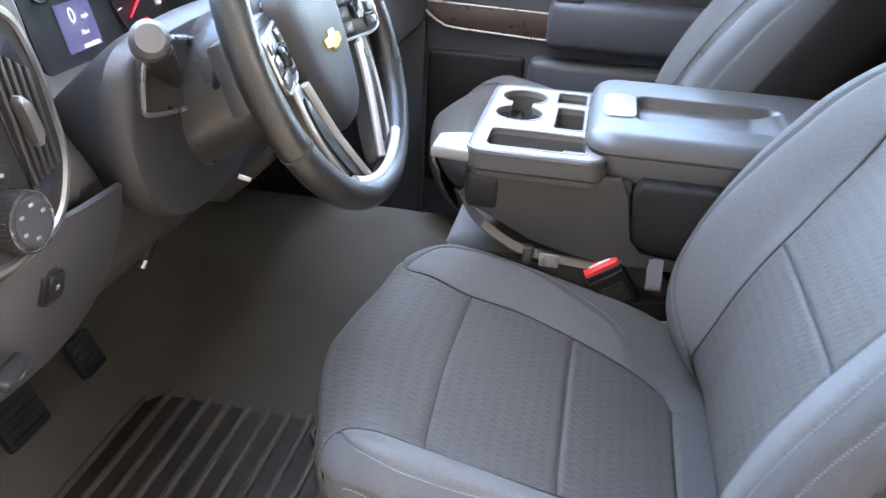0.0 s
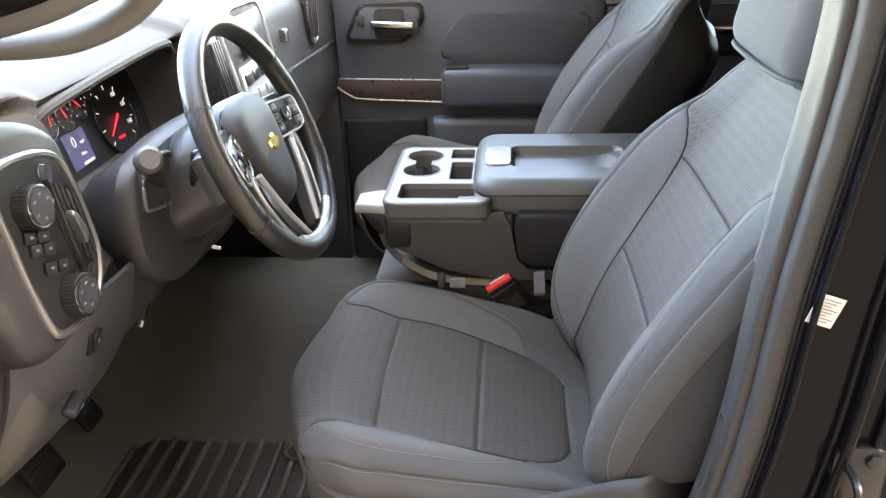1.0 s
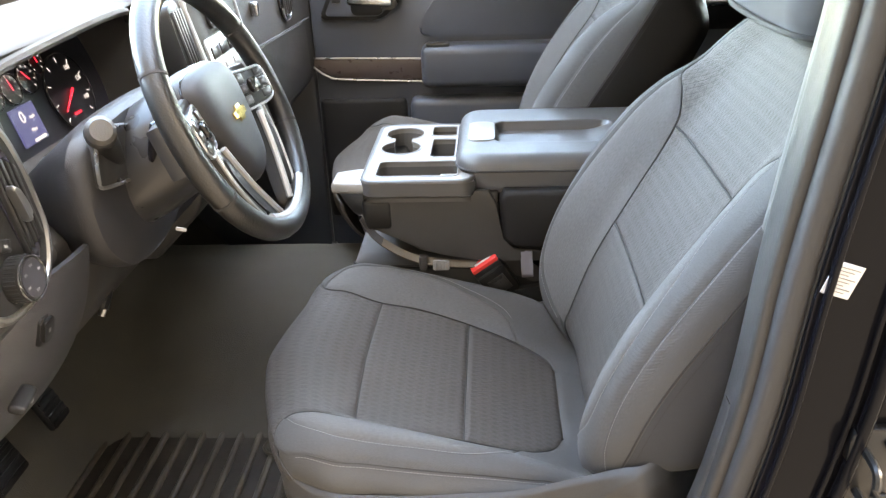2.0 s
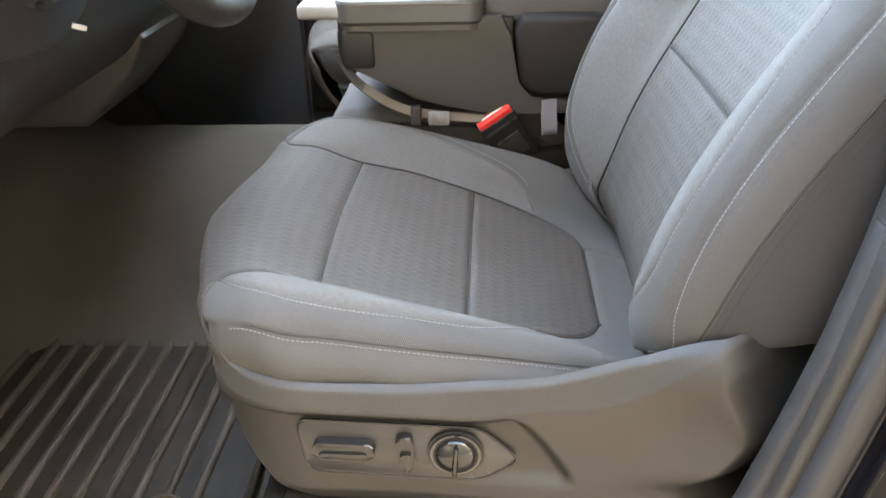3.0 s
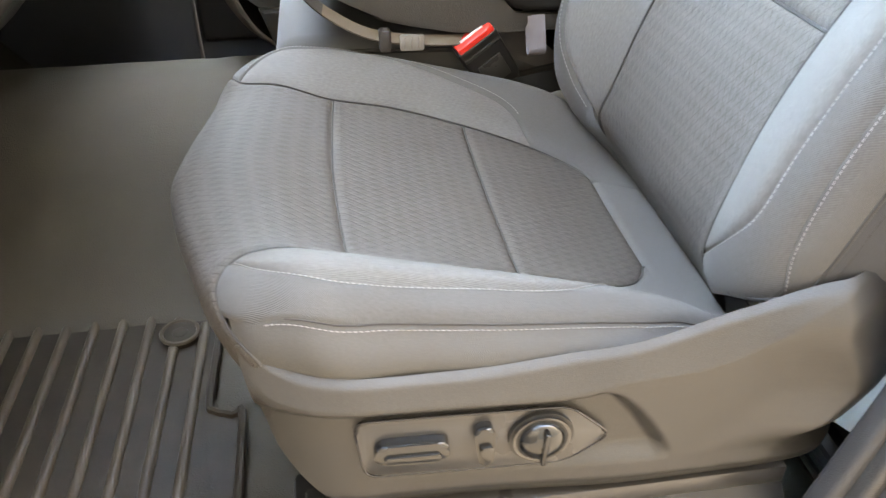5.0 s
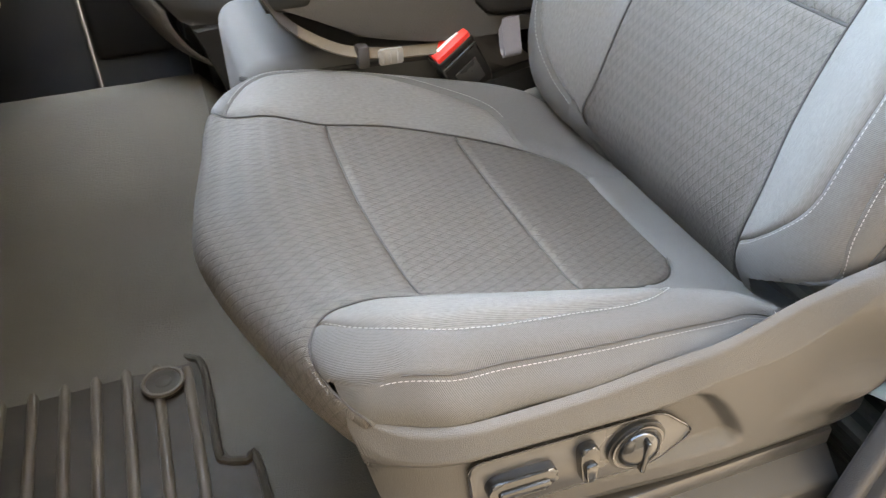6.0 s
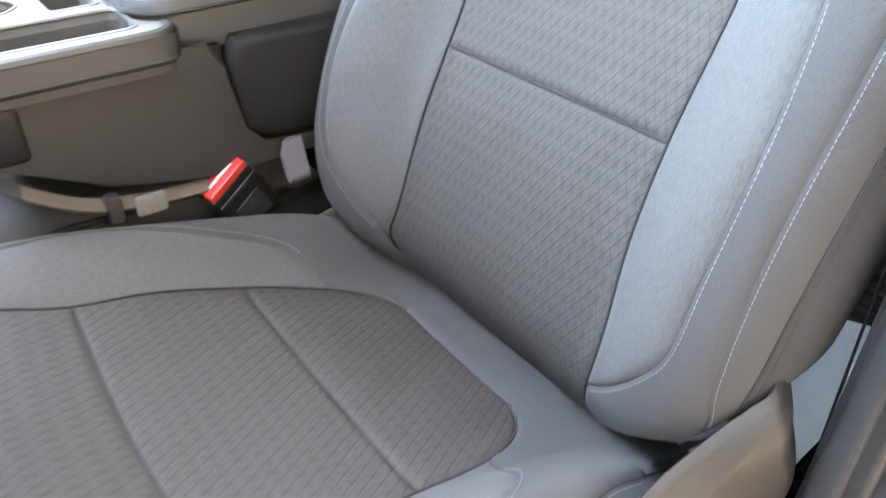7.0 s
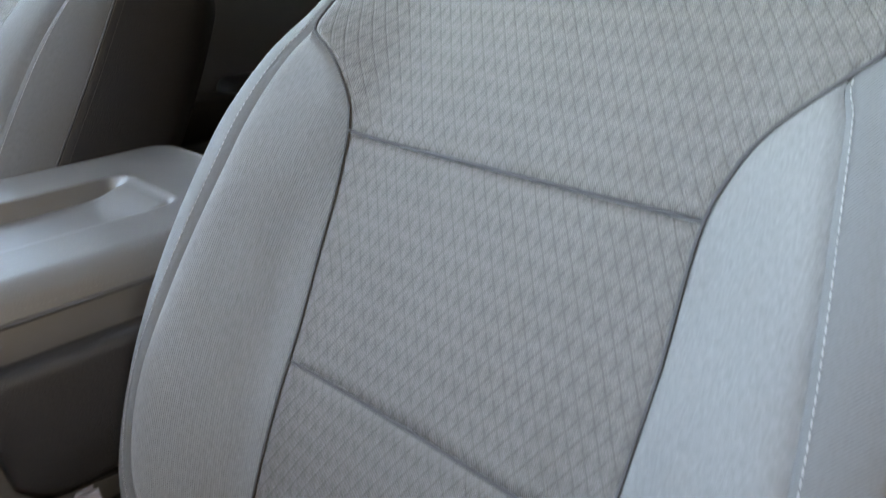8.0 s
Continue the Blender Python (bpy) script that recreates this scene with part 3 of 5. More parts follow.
tagged(part("wall_kick", box(-.80, -.36, -.44, -.38, -.1, .90, .01), PLASTIC_DARK), "dark kick panel on the driver side", "wall", kind="structure")

# ---- mats ----
def ribbed_mat(name, x0, x1, y0, y1, z, ribs, label, along_x=False):
    mat_ob = thing(name, label, "floor mat", "floor mats")
    slab = part("mat_base", prism(rounded(x0, x1, y0, y1, .04), 'z', z, z + .006, .003), RUBBER, mat_ob)
    rim = rounded(x0 + .012, x1 - .012, y0 + .012, y1 - .012, .03)
    part("mat_rim", tube([(a, b, z + .008) for a, b in rim], .006, 8, True), RUBBER, mat_ob)
    n = ribs
    for k in range(n):
        if along_x:
            y = y0 + .04 + (y1 - y0 - .08) * k / (n - 1)
            bm = tube([(x0 + .035, y, z + .006), (x1 - .035, y, z + .006)], .0115, 8, flat=.6)
        else:
            x = x0 + .04 + (x1 - x0 - .08) * k / (n - 1)
            bm = tube([(x, y0 + .035, z + .006), (x, y1 - .035, z + .006)], .0115, 8, flat=.6)
        part("rib", bm, RUBBER_RIB, mat_ob)
    return mat_ob


driver_mat = thing("floor_mat", "black ribbed rubber driver floor mat with dusty ribs", "floor mat", "floor mats")
MAT_EDGE = [(-.50, -.31), (-.50, .300), (-.110, .300), (-.070, .290), (-.038, .265), (-.022, .235), (-.022, .088), (-.014, .066), (.008, .056), (.022, .040), (.022, -.25), (.005, -.29), (-.03, -.31)]
part("mat_base", prism(MAT_EDGE, 'z', .006, .013, .002), RUBBER, driver_mat)
part("mat_rim", tube([(p[0] * .985 - .004, p[1] * .975, .0145) for p in smooth_line(MAT_EDGE, 5, True)], .0055, 8, True), RUBBER, driver_mat, "raised rubber mat rim")
for k in range(12):
    x = -.470 + .0385 * k
    bend = [(x, .268 - .03 * step(-.12, -.04, x)), (x, .10), (x, -.06), (x + .004, -.09), (x + .020, -.130), (x + .058, -.205), (x + .092, -.275)]
    line = [p for p in smooth_line(bend, 8) if p[0] < .002 and (p[0] < -.040 or p[1] < .045)]
    part("rib", tube([(p[0], p[1], .0125) for p in line], .0072, 10, flat=.95), RUBBER_RIB, driver_mat)
for x, y in ((-.080, -.107), (-.078, .218)):
    ring = part("mat_anchor", moved(disc(.026, .009, 32, .003), pose(x, y, .012)), RUBBER, driver_mat, "round mat fastener")
    part("anchor_rim", tube([(x + .025 * math.cos(a), y + .025 * math.sin(a), .021) for a in (2 * math.pi * k / 32 for k in range(32))], .0032, 6, True), RUBBER_RIB, ring)
    part("anchor_button", moved(disc(.011, .004, 24, .002), pose(x, y, .018)), RUBBER, ring)
ribbed_mat("floor_mat", -.50, .02, .78, 1.08, .008, 13, "black ribbed rubber passenger floor mat", True)
ribbed_mat("floor_mat", .66, 1.30, -.28, .30, .008, 16, "black ribbed rubber rear floor mat")
PAPER_CORNERS = [Vector((.655, .03, .03)), Vector((.765, -.170, .03)), Vector((1.09, .06, .03)), Vector((1.165, -.125, .03))]
paper = tagged(part("paper_mat", thick(sheet(lambda s, t: PAPER_CORNERS[0].lerp(PAPER_CORNERS[2], s).lerp(PAPER_CORNERS[1].lerp(PAPER_CORNERS[3], s), t) + Vector((0, 0, .004 * math.sin(5 * s + 2 * t) * s)), 16, 16), .0008), PAPER), "white paper mat lying on the rear rubber mat", "paper mat")

# ---- front seat ----
class Pad:
    """An upholstered surface: a side profile u -> (x, z), a cross section |v| -> (y, rise), and how they change along u."""

    def __init__(self, profile, cross, width, rise, drop, setback, near=1.0, far=1.0, hem=()):
        self.hem = hem
        self.profile, self.cross, self.width, self.rise, self.drop, self.setback = profile, cross, width, rise, drop, setback
        self.near, self.far = near, far
        self.seen = {}

    def frame_at(self, u):
        key = round(u, 5)
        if key not in self.seen:
            x, z = curve_table(self.profile, u)
            x1, z1 = curve_table(self.profile, min(1, u + 0.01))
            x0, z0 = curve_table(self.profile, max(0, u - 0.01))
            tx, tz = x1 - x0, z1 - z0
            ln = math.hypot(tx, tz) or 1
            self.seen[key] = (x, z, tx / ln, tz / ln, curve_table(self.width, u)[0], curve_table(self.rise, u)[0],
                              curve_table(self.drop, u)[0], curve_table(self.setback, u)[0])
        return self.seen[key]

    def at(self, u, v, sink=0.0):
        if self.hem and abs(v) > self.hem[0][0]:
            # below its hem line the cloth turns under and inwards
            low = lerp_table(self.hem, abs(v))[0]
            if u < low:
                edge, up = self.laid(low, v, sink), self.laid(low + .02, v, sink)
                down = (edge - up).normalized()
                inward = Vector((.25, -math.copysign(1, v), .15)).normalized()
                d, r = (low - u) * self.length, .013
                a = min(math.pi / 2, d / r)
                rest = max(0.0, d - r * math.pi / 2)
                return edge + down * r * math.sin(a) + inward * (r * (1 - math.cos(a)) + rest * .5)
        return self.laid(u, v, sink)

    def laid(self, u, v, sink=0.0):
        x, z, tx, tz, w, b, d, s = self.frame_at(u)
        y, h = curve_table(self.cross, abs(v))
        h = h * b * (self.near if v < 0 else self.far) if h > 0 else h * d
        h -= sink
        back = s * abs(v) ** 1.4 * (1.15 if v < 0 else 0.78)
        return Vector((x - tz * h + back, math.copysign(y * w, v), z + tx * h))

    def metres(self, u, v):
        y = curve_table(self.cross, abs(v))[0]
        return (self.length * u, math.copysign(y + max(0, abs(v) - 0.9) * 0.9, v))

    @property
    def length(self):
        return sum(math.hypot(b[1] - a[1], b[2] - a[2]) for a, b in zip(self.profile, self.profile[1:]))

    def panel(self, u0, u1, va, vb, nu, nv, puff=0.0035, soft=0.010, rims=(1, 1, 1, 1)):
        """A cloth panel between v = va(u) and vb(u), sunk to its seams on the rims (start, end, a, b) that have one."""
        ln = self.length

        def ease(d):
            k = min(1.0, max(0.0, d / soft))
            return (1 - k) ** 2

        def uvw(s, t):
            u = u0 + (u1 - u0) * s
            a, b = va(u), vb(u)
            return u, a + (b - a) * t, a, b

        def fn(s, t):
            u, v, a, b = uvw(s, t)
            da = abs(self.metres(u, v)[1] - self.metres(u, a)[1])
            db = abs(self.metres(u, v)[1] - self.metres(u, b)[1])
            sink = 0.0
            for rim, where, d in zip(rims, (v, v, u, u), ((u - u0) * ln, (u1 - u) * ln, da, db)):
                if rim:
                    sink = max(sink, ease(d) * (rim(where) if callable(rim) else rim))
            ripple = 0.0006 * noise.noise(Vector((u * 9, v * 5, 3.1)))
            return self.at(u, v, sink * puff + ripple)

        # denser near the rims, so that seams stay crisp
        def warp(k):
            return k - 0.12 * math.sin(2 * math.pi * k) * 0.9

        bm = sheet(lambda s, t: fn(warp(s), warp(t)), nu, nv, uv=lambda s, t: self.metres(*uvw(warp(s), warp(t))[:2]))
        return bm

    def line(self, us, v_of, n=60, lift=0.0):
        return [self.at(us[0] + (us[1] - us[0]) * k / n, v_of(us[0] + (us[1] - us[0]) * k / n), -lift) for k in range(n + 1)]

    def across(self, u, v0, v1, n=40, lift=0.0):
        return [self.at(u, v0 + (v1 - v0) * k / n, -lift) for k in range(n + 1)]


def table_fn(table, sign=1):
    return lambda u: sign * curve_table(table, u)[0]


def const(v):
    return lambda u: v


CUSHION = Pad(
    profile=[(0, .085, .250), (.096, .032, .292), (.184, .006, .345), (.253, .018, .383), (.324, .080, .397), (.422, .157, .375), (.65, .306, .336), (.866, .446, .287), (1, .535, .262)],
    cross=[(0, 0, 0), (.25, .075, .001), (.5, .150, .006), (.62, .183, .028), (.72, .207, .040), (.80, .228, .036), (.88, .246, .020), (.94, .256, -.010), (1, .253, -.060)],
    width=[(0, .93), (.25, .96), (.4, 1), (.8, 1), (1, .96)],
    rise=[(0, .1), (.2, .15), (.3, .38), (.36, .65), (.42, .92), (.65, 1.05), (.8, 1.15), (.9, .75), (1, .3)],
    drop=[(0, .25), (.2, .32), (.27, .5), (.33, .72), (.40, .92), (.46, 1), (1, 1)],
    setback=[(0, .085), (.2, .085), (.28, .068), (.34, .042), (.40, .020), (.46, .008), (.54, 0), (1, 0)])
# seam lines on the cushion, u -> |v|: the insert's edges, the heather's outer edges, the lower side seam
C_IN = [(0, .93), (.20, .93), (.215, .91), (.228, .85), (.24, .79), (.255, .715), (.27, .665), (.285, .625), (.30, .605), (.32, .608), (.39, .595), (.45, .57), (.50, .55), (.57, .527), (.65, .50), (.73, .475), (.79, .435), (.83, .385), (.852, .33), (.866, .27), (1, .27)]
C_UP = [(0, .93), (.20, .93), (.215, .91), (.228, .85), (.24, .79), (.255, .715), (.27, .665), (.282, .635), (.295, .71), (.32, .765), (.36, .792), (.44, .792), (.55, .770), (.64, .748), (.69, .70), (.73, .60), (.76, .462), (.79, .435), (.83, .385), (.852, .33), (.866, .27), (1, .27)]
C_FAR = [(0, .93), (.20, .93), (.215, .91), (.228, .85), (.24, .79), (.26, .70), (.28, .60), (.30, .555), (.33, .53), (.40, .505), (.52, .515), (.65, .485), (.76, .452), (.81, .42), (.85, .365), (.866, .29), (1, .29)]
C_FARUP = [(0, .93), (.20, .93), (.215, .91), (.228, .85), (.24, .79), (.26, .70), (.278, .61), (.29, .68), (.31, .755), (.36, .775), (.42, .785), (.50, .77), (.58, .71), (.63, .67), (.70, .62), (.74, .575), (.76, .525), (.774, .45), (.81, .42), (.85, .365), (.866, .29), (1, .29)]
C_LOW = [(0, 0.935), (0.2, 0.935), (0.215, 0.915), (0.228, 0.86), (0.24, 0.8), (0.25, 0.846), (0.262, 0.887), (0.29, 0.908), (0.32, 0.92), (0.364, 0.913), (0.4, 0.901), (0.444, 0.888), (0.53, 0.873), (0.6, 0.86), (0.68, 0.838), (0.756, 0.815), (0.8, 0.795), (1, 0.76)]

BACK = Pad(
    profile=[(0, .530, .225), (.15, .476, .335), (.28, .492, .43), (.426, .534, .530), (.654, .622, .672), (.769, .668, .742), (.878, .712, .806), (.939, .750, .836), (1, .790, .832)],
    cross=[(0, 0, 0), (.25, .066, .001), (.5, .134, .008), (.6, .166, .036), (.7, .196, .058), (.78, .222, .058), (.86, .246, .035), (.93, .261, -.010), (1, .264, -.060), (1.1, .258, -.110), (1.2, .235, -.140)],
    width=[(0, .80), (.10, .84), (.2, .96), (.3, 1), (.6, 1), (.8, .93), (.9, .82), (1, .70)],
    rise=[(0, 0), (.08, .10), (.14, .40), (.20, .78), (.28, 1), (.6, 1), (.70, .75), (.79, .30), (.9, .12), (1, 0)],
    drop=[(0, .8), (.1, 1), (.8, 1), (1, .5)],
    setback=[(0, 0), (1, 0)], near=0.56, far=1.08,
    hem=[(.62, .02), (.70, .14), (.80, .178), (.90, .198), (.94, .222), (1.0, .252), (1.07, .275), (1.2, .30)])
B_IN = [(0, .57), (.15, .57), (.22, .57), (.31, .535), (.43, .512), (.55, .505), (.65, .49), (.70, .525), (.73, .58), (.757, .65), (.78, .705), (.82, .765), (1, .80)]
B_FAR = [(0, .56), (.15, .565), (.20, .515), (.25, .488), (.44, .465), (.55, .49), (.61, .51), (.67, .54), (.70, .58), (.72, .63), (.74, .715), (.78, .76), (.82, .785), (1, .80)]
B_UP = [(0, .575), (.16, .575), (.19, .645), (.22, .715), (.26, .768), (.33, .775), (.45, .77), (.52, .755), (.60, .728), (.68, .695), (.73, .672), (.757, .655), (.78, .71), (.82, .77), (1, .805)]
B_FARUP = [(0, .565), (.16, .57), (.20, .63), (.24, .69), (.29, .722), (.36, .735), (.45, .715), (.59, .70), (.69, .71), (.74, .72), (.78, .765), (.82, .79), (1, .805)]
B_MID = [(0, .92), (.20, .905), (.25, .875), (.32, .862), (.45, .856), (1, .858)]


def skirt_at(sg, s, t):
    """The cloth below the lower side seam, down behind the valance."""
    u = .245 + .755 * s
    top = CUSHION.at(u, sg * curve_table(C_LOW, u)[0], .003)
    ahead = step(.16, .0, s)
    low = Vector((top.x + .010 * (1 - s), sg * .246, min(top.z - .03, valance_top(max(.085, top.x)) - .03)))
    low = low.lerp(Vector((.088, sg * .231, .335)), ahead)
    p = top.lerp(low, t)
    p.y += sg * (.011 * math.sin(math.pi * min(1, t * 1.15)) * (1 - .6 * ahead) + .0012 * math.sin(30 * s + 3 * t) * t)
    return p


def skirt(sg):
    return sheet(lambda s, t: skirt_at(sg, s, t), 110, 14, uv=lambda s, t: (.6 * s, .07 * t))


def front_seat():
    seat = thing("car_seat", "charcoal and grey cloth front car seat with pale stitching", "car seat", "front seats")
    # cushion
    cushion = part("seat_cushion", CUSHION.panel(0.0, .422, table_fn(C_IN, -1), table_fn(C_FAR), 96, 64, rims=(0, 1, 1, 1)), CLOTH_INSERT, seat, "charcoal cloth seat cushion with woven lozenges")
    part("cushion_insert", CUSHION.panel(.422, .65, table_fn(C_IN, -1), table_fn(C_FAR), 44, 44), CLOTH_INSERT, cushion, "charcoal cloth with woven lozenges")
    part("cushion_insert", CUSHION.panel(.65, .866, table_fn(C_IN, -1), table_fn(C_FAR), 54, 44), CLOTH_INSERT, cushion, "charcoal cloth with woven lozenges")
    part("cushion_yoke", CUSHION.panel(.866, 1, lambda u: -curve_table(C_LOW, u)[0], const(.29), 24, 60, rims=(lambda v: step(-.36, -.25, v), 0, 0, 0)), CLOTH_SIDE, cushion)
    for sg in (-1, 1):
        edge, crest = (C_IN, C_UP) if sg < 0 else (C_FAR, C_FARUP)
        part("cushion_bolster", CUSHION.panel(.279, .775, table_fn(edge, sg), table_fn(crest, sg), 100, 16), CLOTH_BOLSTER, cushion, "light grey heather cloth bolster")
        part("cushion_side", CUSHION.panel(.20, .866 if sg < 0 else 1, table_fn(crest, sg), table_fn(C_LOW, sg), 120, 20, rims=(0, 0, 1, 1), soft=.007), CLOTH_SIDE, cushion)
        part("seam", tube(CUSHION.line((.20, .866), lambda u, s=sg, e=edge: s * curve_table(e, u)[0], 130, -.0022), .0010, 6), SEAM, cushion)
        # far skirt takes the darker cloth, for the shade beside the console
        part("cushion_skirt", skirt(sg), CLOTH_SIDE if sg < 0 else CLOTH_DARK, cushion)
        part("stitching", stitches(CUSHION.line((.285, .745), lambda u, s=sg, c=crest: s * (curve_table(c, u)[0] + .016), 110, .0005)), THREAD, cushion, "pale stitching")
        part("stitching", stitches([skirt_at(sg, .045 + .76 * k / 120, .045) + Vector((0, sg * .0005, .0003)) for k in range(121)]), THREAD, cushion, "pale stitching")
        part("seam", tube(CUSHION.line((.30, .93), lambda u, s=sg: s * curve_table(C_LOW, u)[0], 100, -.0020), .0006, 6), SEAM, cushion)
    for u in (.422, .65):
        vi = curve_table(C_IN, u)[0]
        part("seam", tube(CUSHION.across(u, -vi, curve_table(C_FAR, u)[0], 40, -.0028), .0008, 6), SEAM, cushion)
    part("seam", tube([CUSHION.at(.862 + .07 * k / 12, .34 + .26 * k / 12, .001) for k in range(13)], .0010, 6), SEAM, cushion)
    # backrest
    back = part("backrest", BACK.panel(0.03, .426, table_fn(B_IN, -1), table_fn(B_FAR), 52, 48, rims=(0, 1, 1, 1)), CLOTH_INSERT, seat, "grey cloth backrest with woven lozenges")
    part("backrest_insert", BACK.panel(.426, .654, table_fn(B_IN, -1), table_fn(B_FAR), 40, 44), CLOTH_INSERT, back)
    part("backrest_yoke", BACK.panel(.654, 1, table_fn(B_IN, -1), table_fn(B_FAR), 70, 52, rims=(1, 0, 1, 1)), CLOTH_INSERT, back)
    for sg in (-1, 1):
        edge, crest = (B_IN, B_UP) if sg < 0 else (B_FAR, B_FARUP)
        part("backrest_bolster", BACK.panel(.155, .757 if sg < 0 else .742, table_fn(edge, sg), table_fn(crest, sg), 100, 20), CLOTH_BOLSTER, back, "light grey heather cloth bolster")
        part("backrest_side", BACK.panel(.0, 1, table_fn(crest, sg), table_fn(B_MID, sg), 130, 18, rims=(0, 0, 1, 1), soft=.007), CLOTH_SIDE, back)
        part("backrest_side", BACK.panel(.0, 1, table_fn(B_MID, sg), const(sg * .935), 130, 10, rims=(0, 0, 1, 1), soft=.007), CLOTH_SIDE, back)
        # outermost panel: slate cloth near, blacker vinyl far to stand for cabin-side shade
        part("backrest_side", BACK.panel(.0, 1, const(sg * .935), const(sg * 1.2), 130, 16, rims=(0, 0, 1, 0), soft=.007), CLOTH_DARK if sg < 0 else VINYL_DARK, back, "backrest side panel, its far copy darkened for the cabin-side shade")
        part("stitching", stitches(BACK.line((.17, .755), lambda u, s=sg, c=crest: s * (curve_table(c, u)[0] + .014), 120, .0005), gap=.0046, long=.0033, r=.00045), THREAD, back, "pale stitching")
        part("stitching", stitches(BACK.line((.20, .95), lambda u, s=sg: s * (curve_table(B_MID, u)[0] + .014), 120, .0005)), THREAD, back, "pale stitching")
        part("stitching", stitches(BACK.line((.225, .95), lambda u, s=sg: s * .950, 120, .0005)), SEAM, back)
        part("seam", tube(BACK.line((.225, .95), lambda u, s=sg: s * .935, 100, -.0010), .0012, 6), SEAM, back)
        part("seam", tube(BACK.line((.12, .82), lambda u, s=sg, e=edge: s * curve_table(e, u)[0], 110, -.0020), .0012, 6), SEAM, back)
        part("backrest_tuck", tube([BACK.at(h, sg * v, .004) for v, h in ((.72, .150), (.80, .176), (.86, .188), (.90, .196), (.93, .212))], .004, 8), CLOTH_DARK, back)
    part("backrest_shell", sheet(lambda s, t: BACK.at(.30 + .70 * s, -1.2 + 2.4 * t) if t in (0, 1) else BACK.at(.30 + .70 * s, -1.2).lerp(BACK.at(.30 + .70 * s, 1.2), t) + Vector((.03 * math.sin(math.pi * t), 0, 0)), 30, 16), VINYL_DARK, back)
    for u in (.426, .654):
        part("seam", tube(BACK.across(u, -curve_table(B_IN, u)[0], curve_table(B_FAR, u)[0], 40, -.0022), .0015, 6), SEAM, back)
    # head restraint
    HR = pose(.730, 0, .945, 0, 12, 0)
    head = part("headrest", moved(box(-.058, .055, -.145, .145, -.112, .115, .042, 6), HR), CLOTH_DARK, seat, "charcoal cloth headrest")
    for y in (-.098, .098):
        part("stitching", stitches([HR @ Vector((-.0585 + .004 * abs(k - 8) ** 2 / 64, y, -.080 + .16 * k / 16)) for k in range(17)]), THREAD, head)
    part("piping", tube(smooth_line([HR @ Vector(p) for p in ((.02, -.140, -.098), (-.035, -.132, -.100), (-.050, -.09, -.102), (-.052, 0, -.103), (-.050, .09, -.102), (-.035, .132, -.100), (.02, .140, -.098))], 6), .0035, 8), SEAM, head)
    seat_base(seat)
    return seat


def valance_top(x):
    return curve_table([(.082, .374), (.090, .364), (.100, .357), (.115, .351), (.136, .348), (.20, .345), (.282, .345), (.38, .354), (.452, .374), (.491, .392), (.518, .400), (.546, .405), (.568, .402), (.586, .390), (.596, .374), (.602, .354)], x)[0]


def valance_low(x):
    return curve_table([(.082, .352), (.090, .315), (.100, .270), (.131, .222), (.165, .203), (.30, .201), (.485, .203), (.510, .208), (.535, .219), (.560, .236), (.580, .256), (.592, .284), (.599, .316), (.602, .350)], x)[0]


BRIM = [(.20, .478), (.245, .490), (.266, .511), (.285, .526), (.305, .536), (.33, .528), (.353, .515), (.382, .508), (.40, .506), (.42, .505)]
RIDGE = [(.08, .340), (.111, .329), (.175, .326), (.257, .322), (.319, .320), (.36, .327), (.422, .333), (.46, .350), (.492, .378), (.52, .395)]


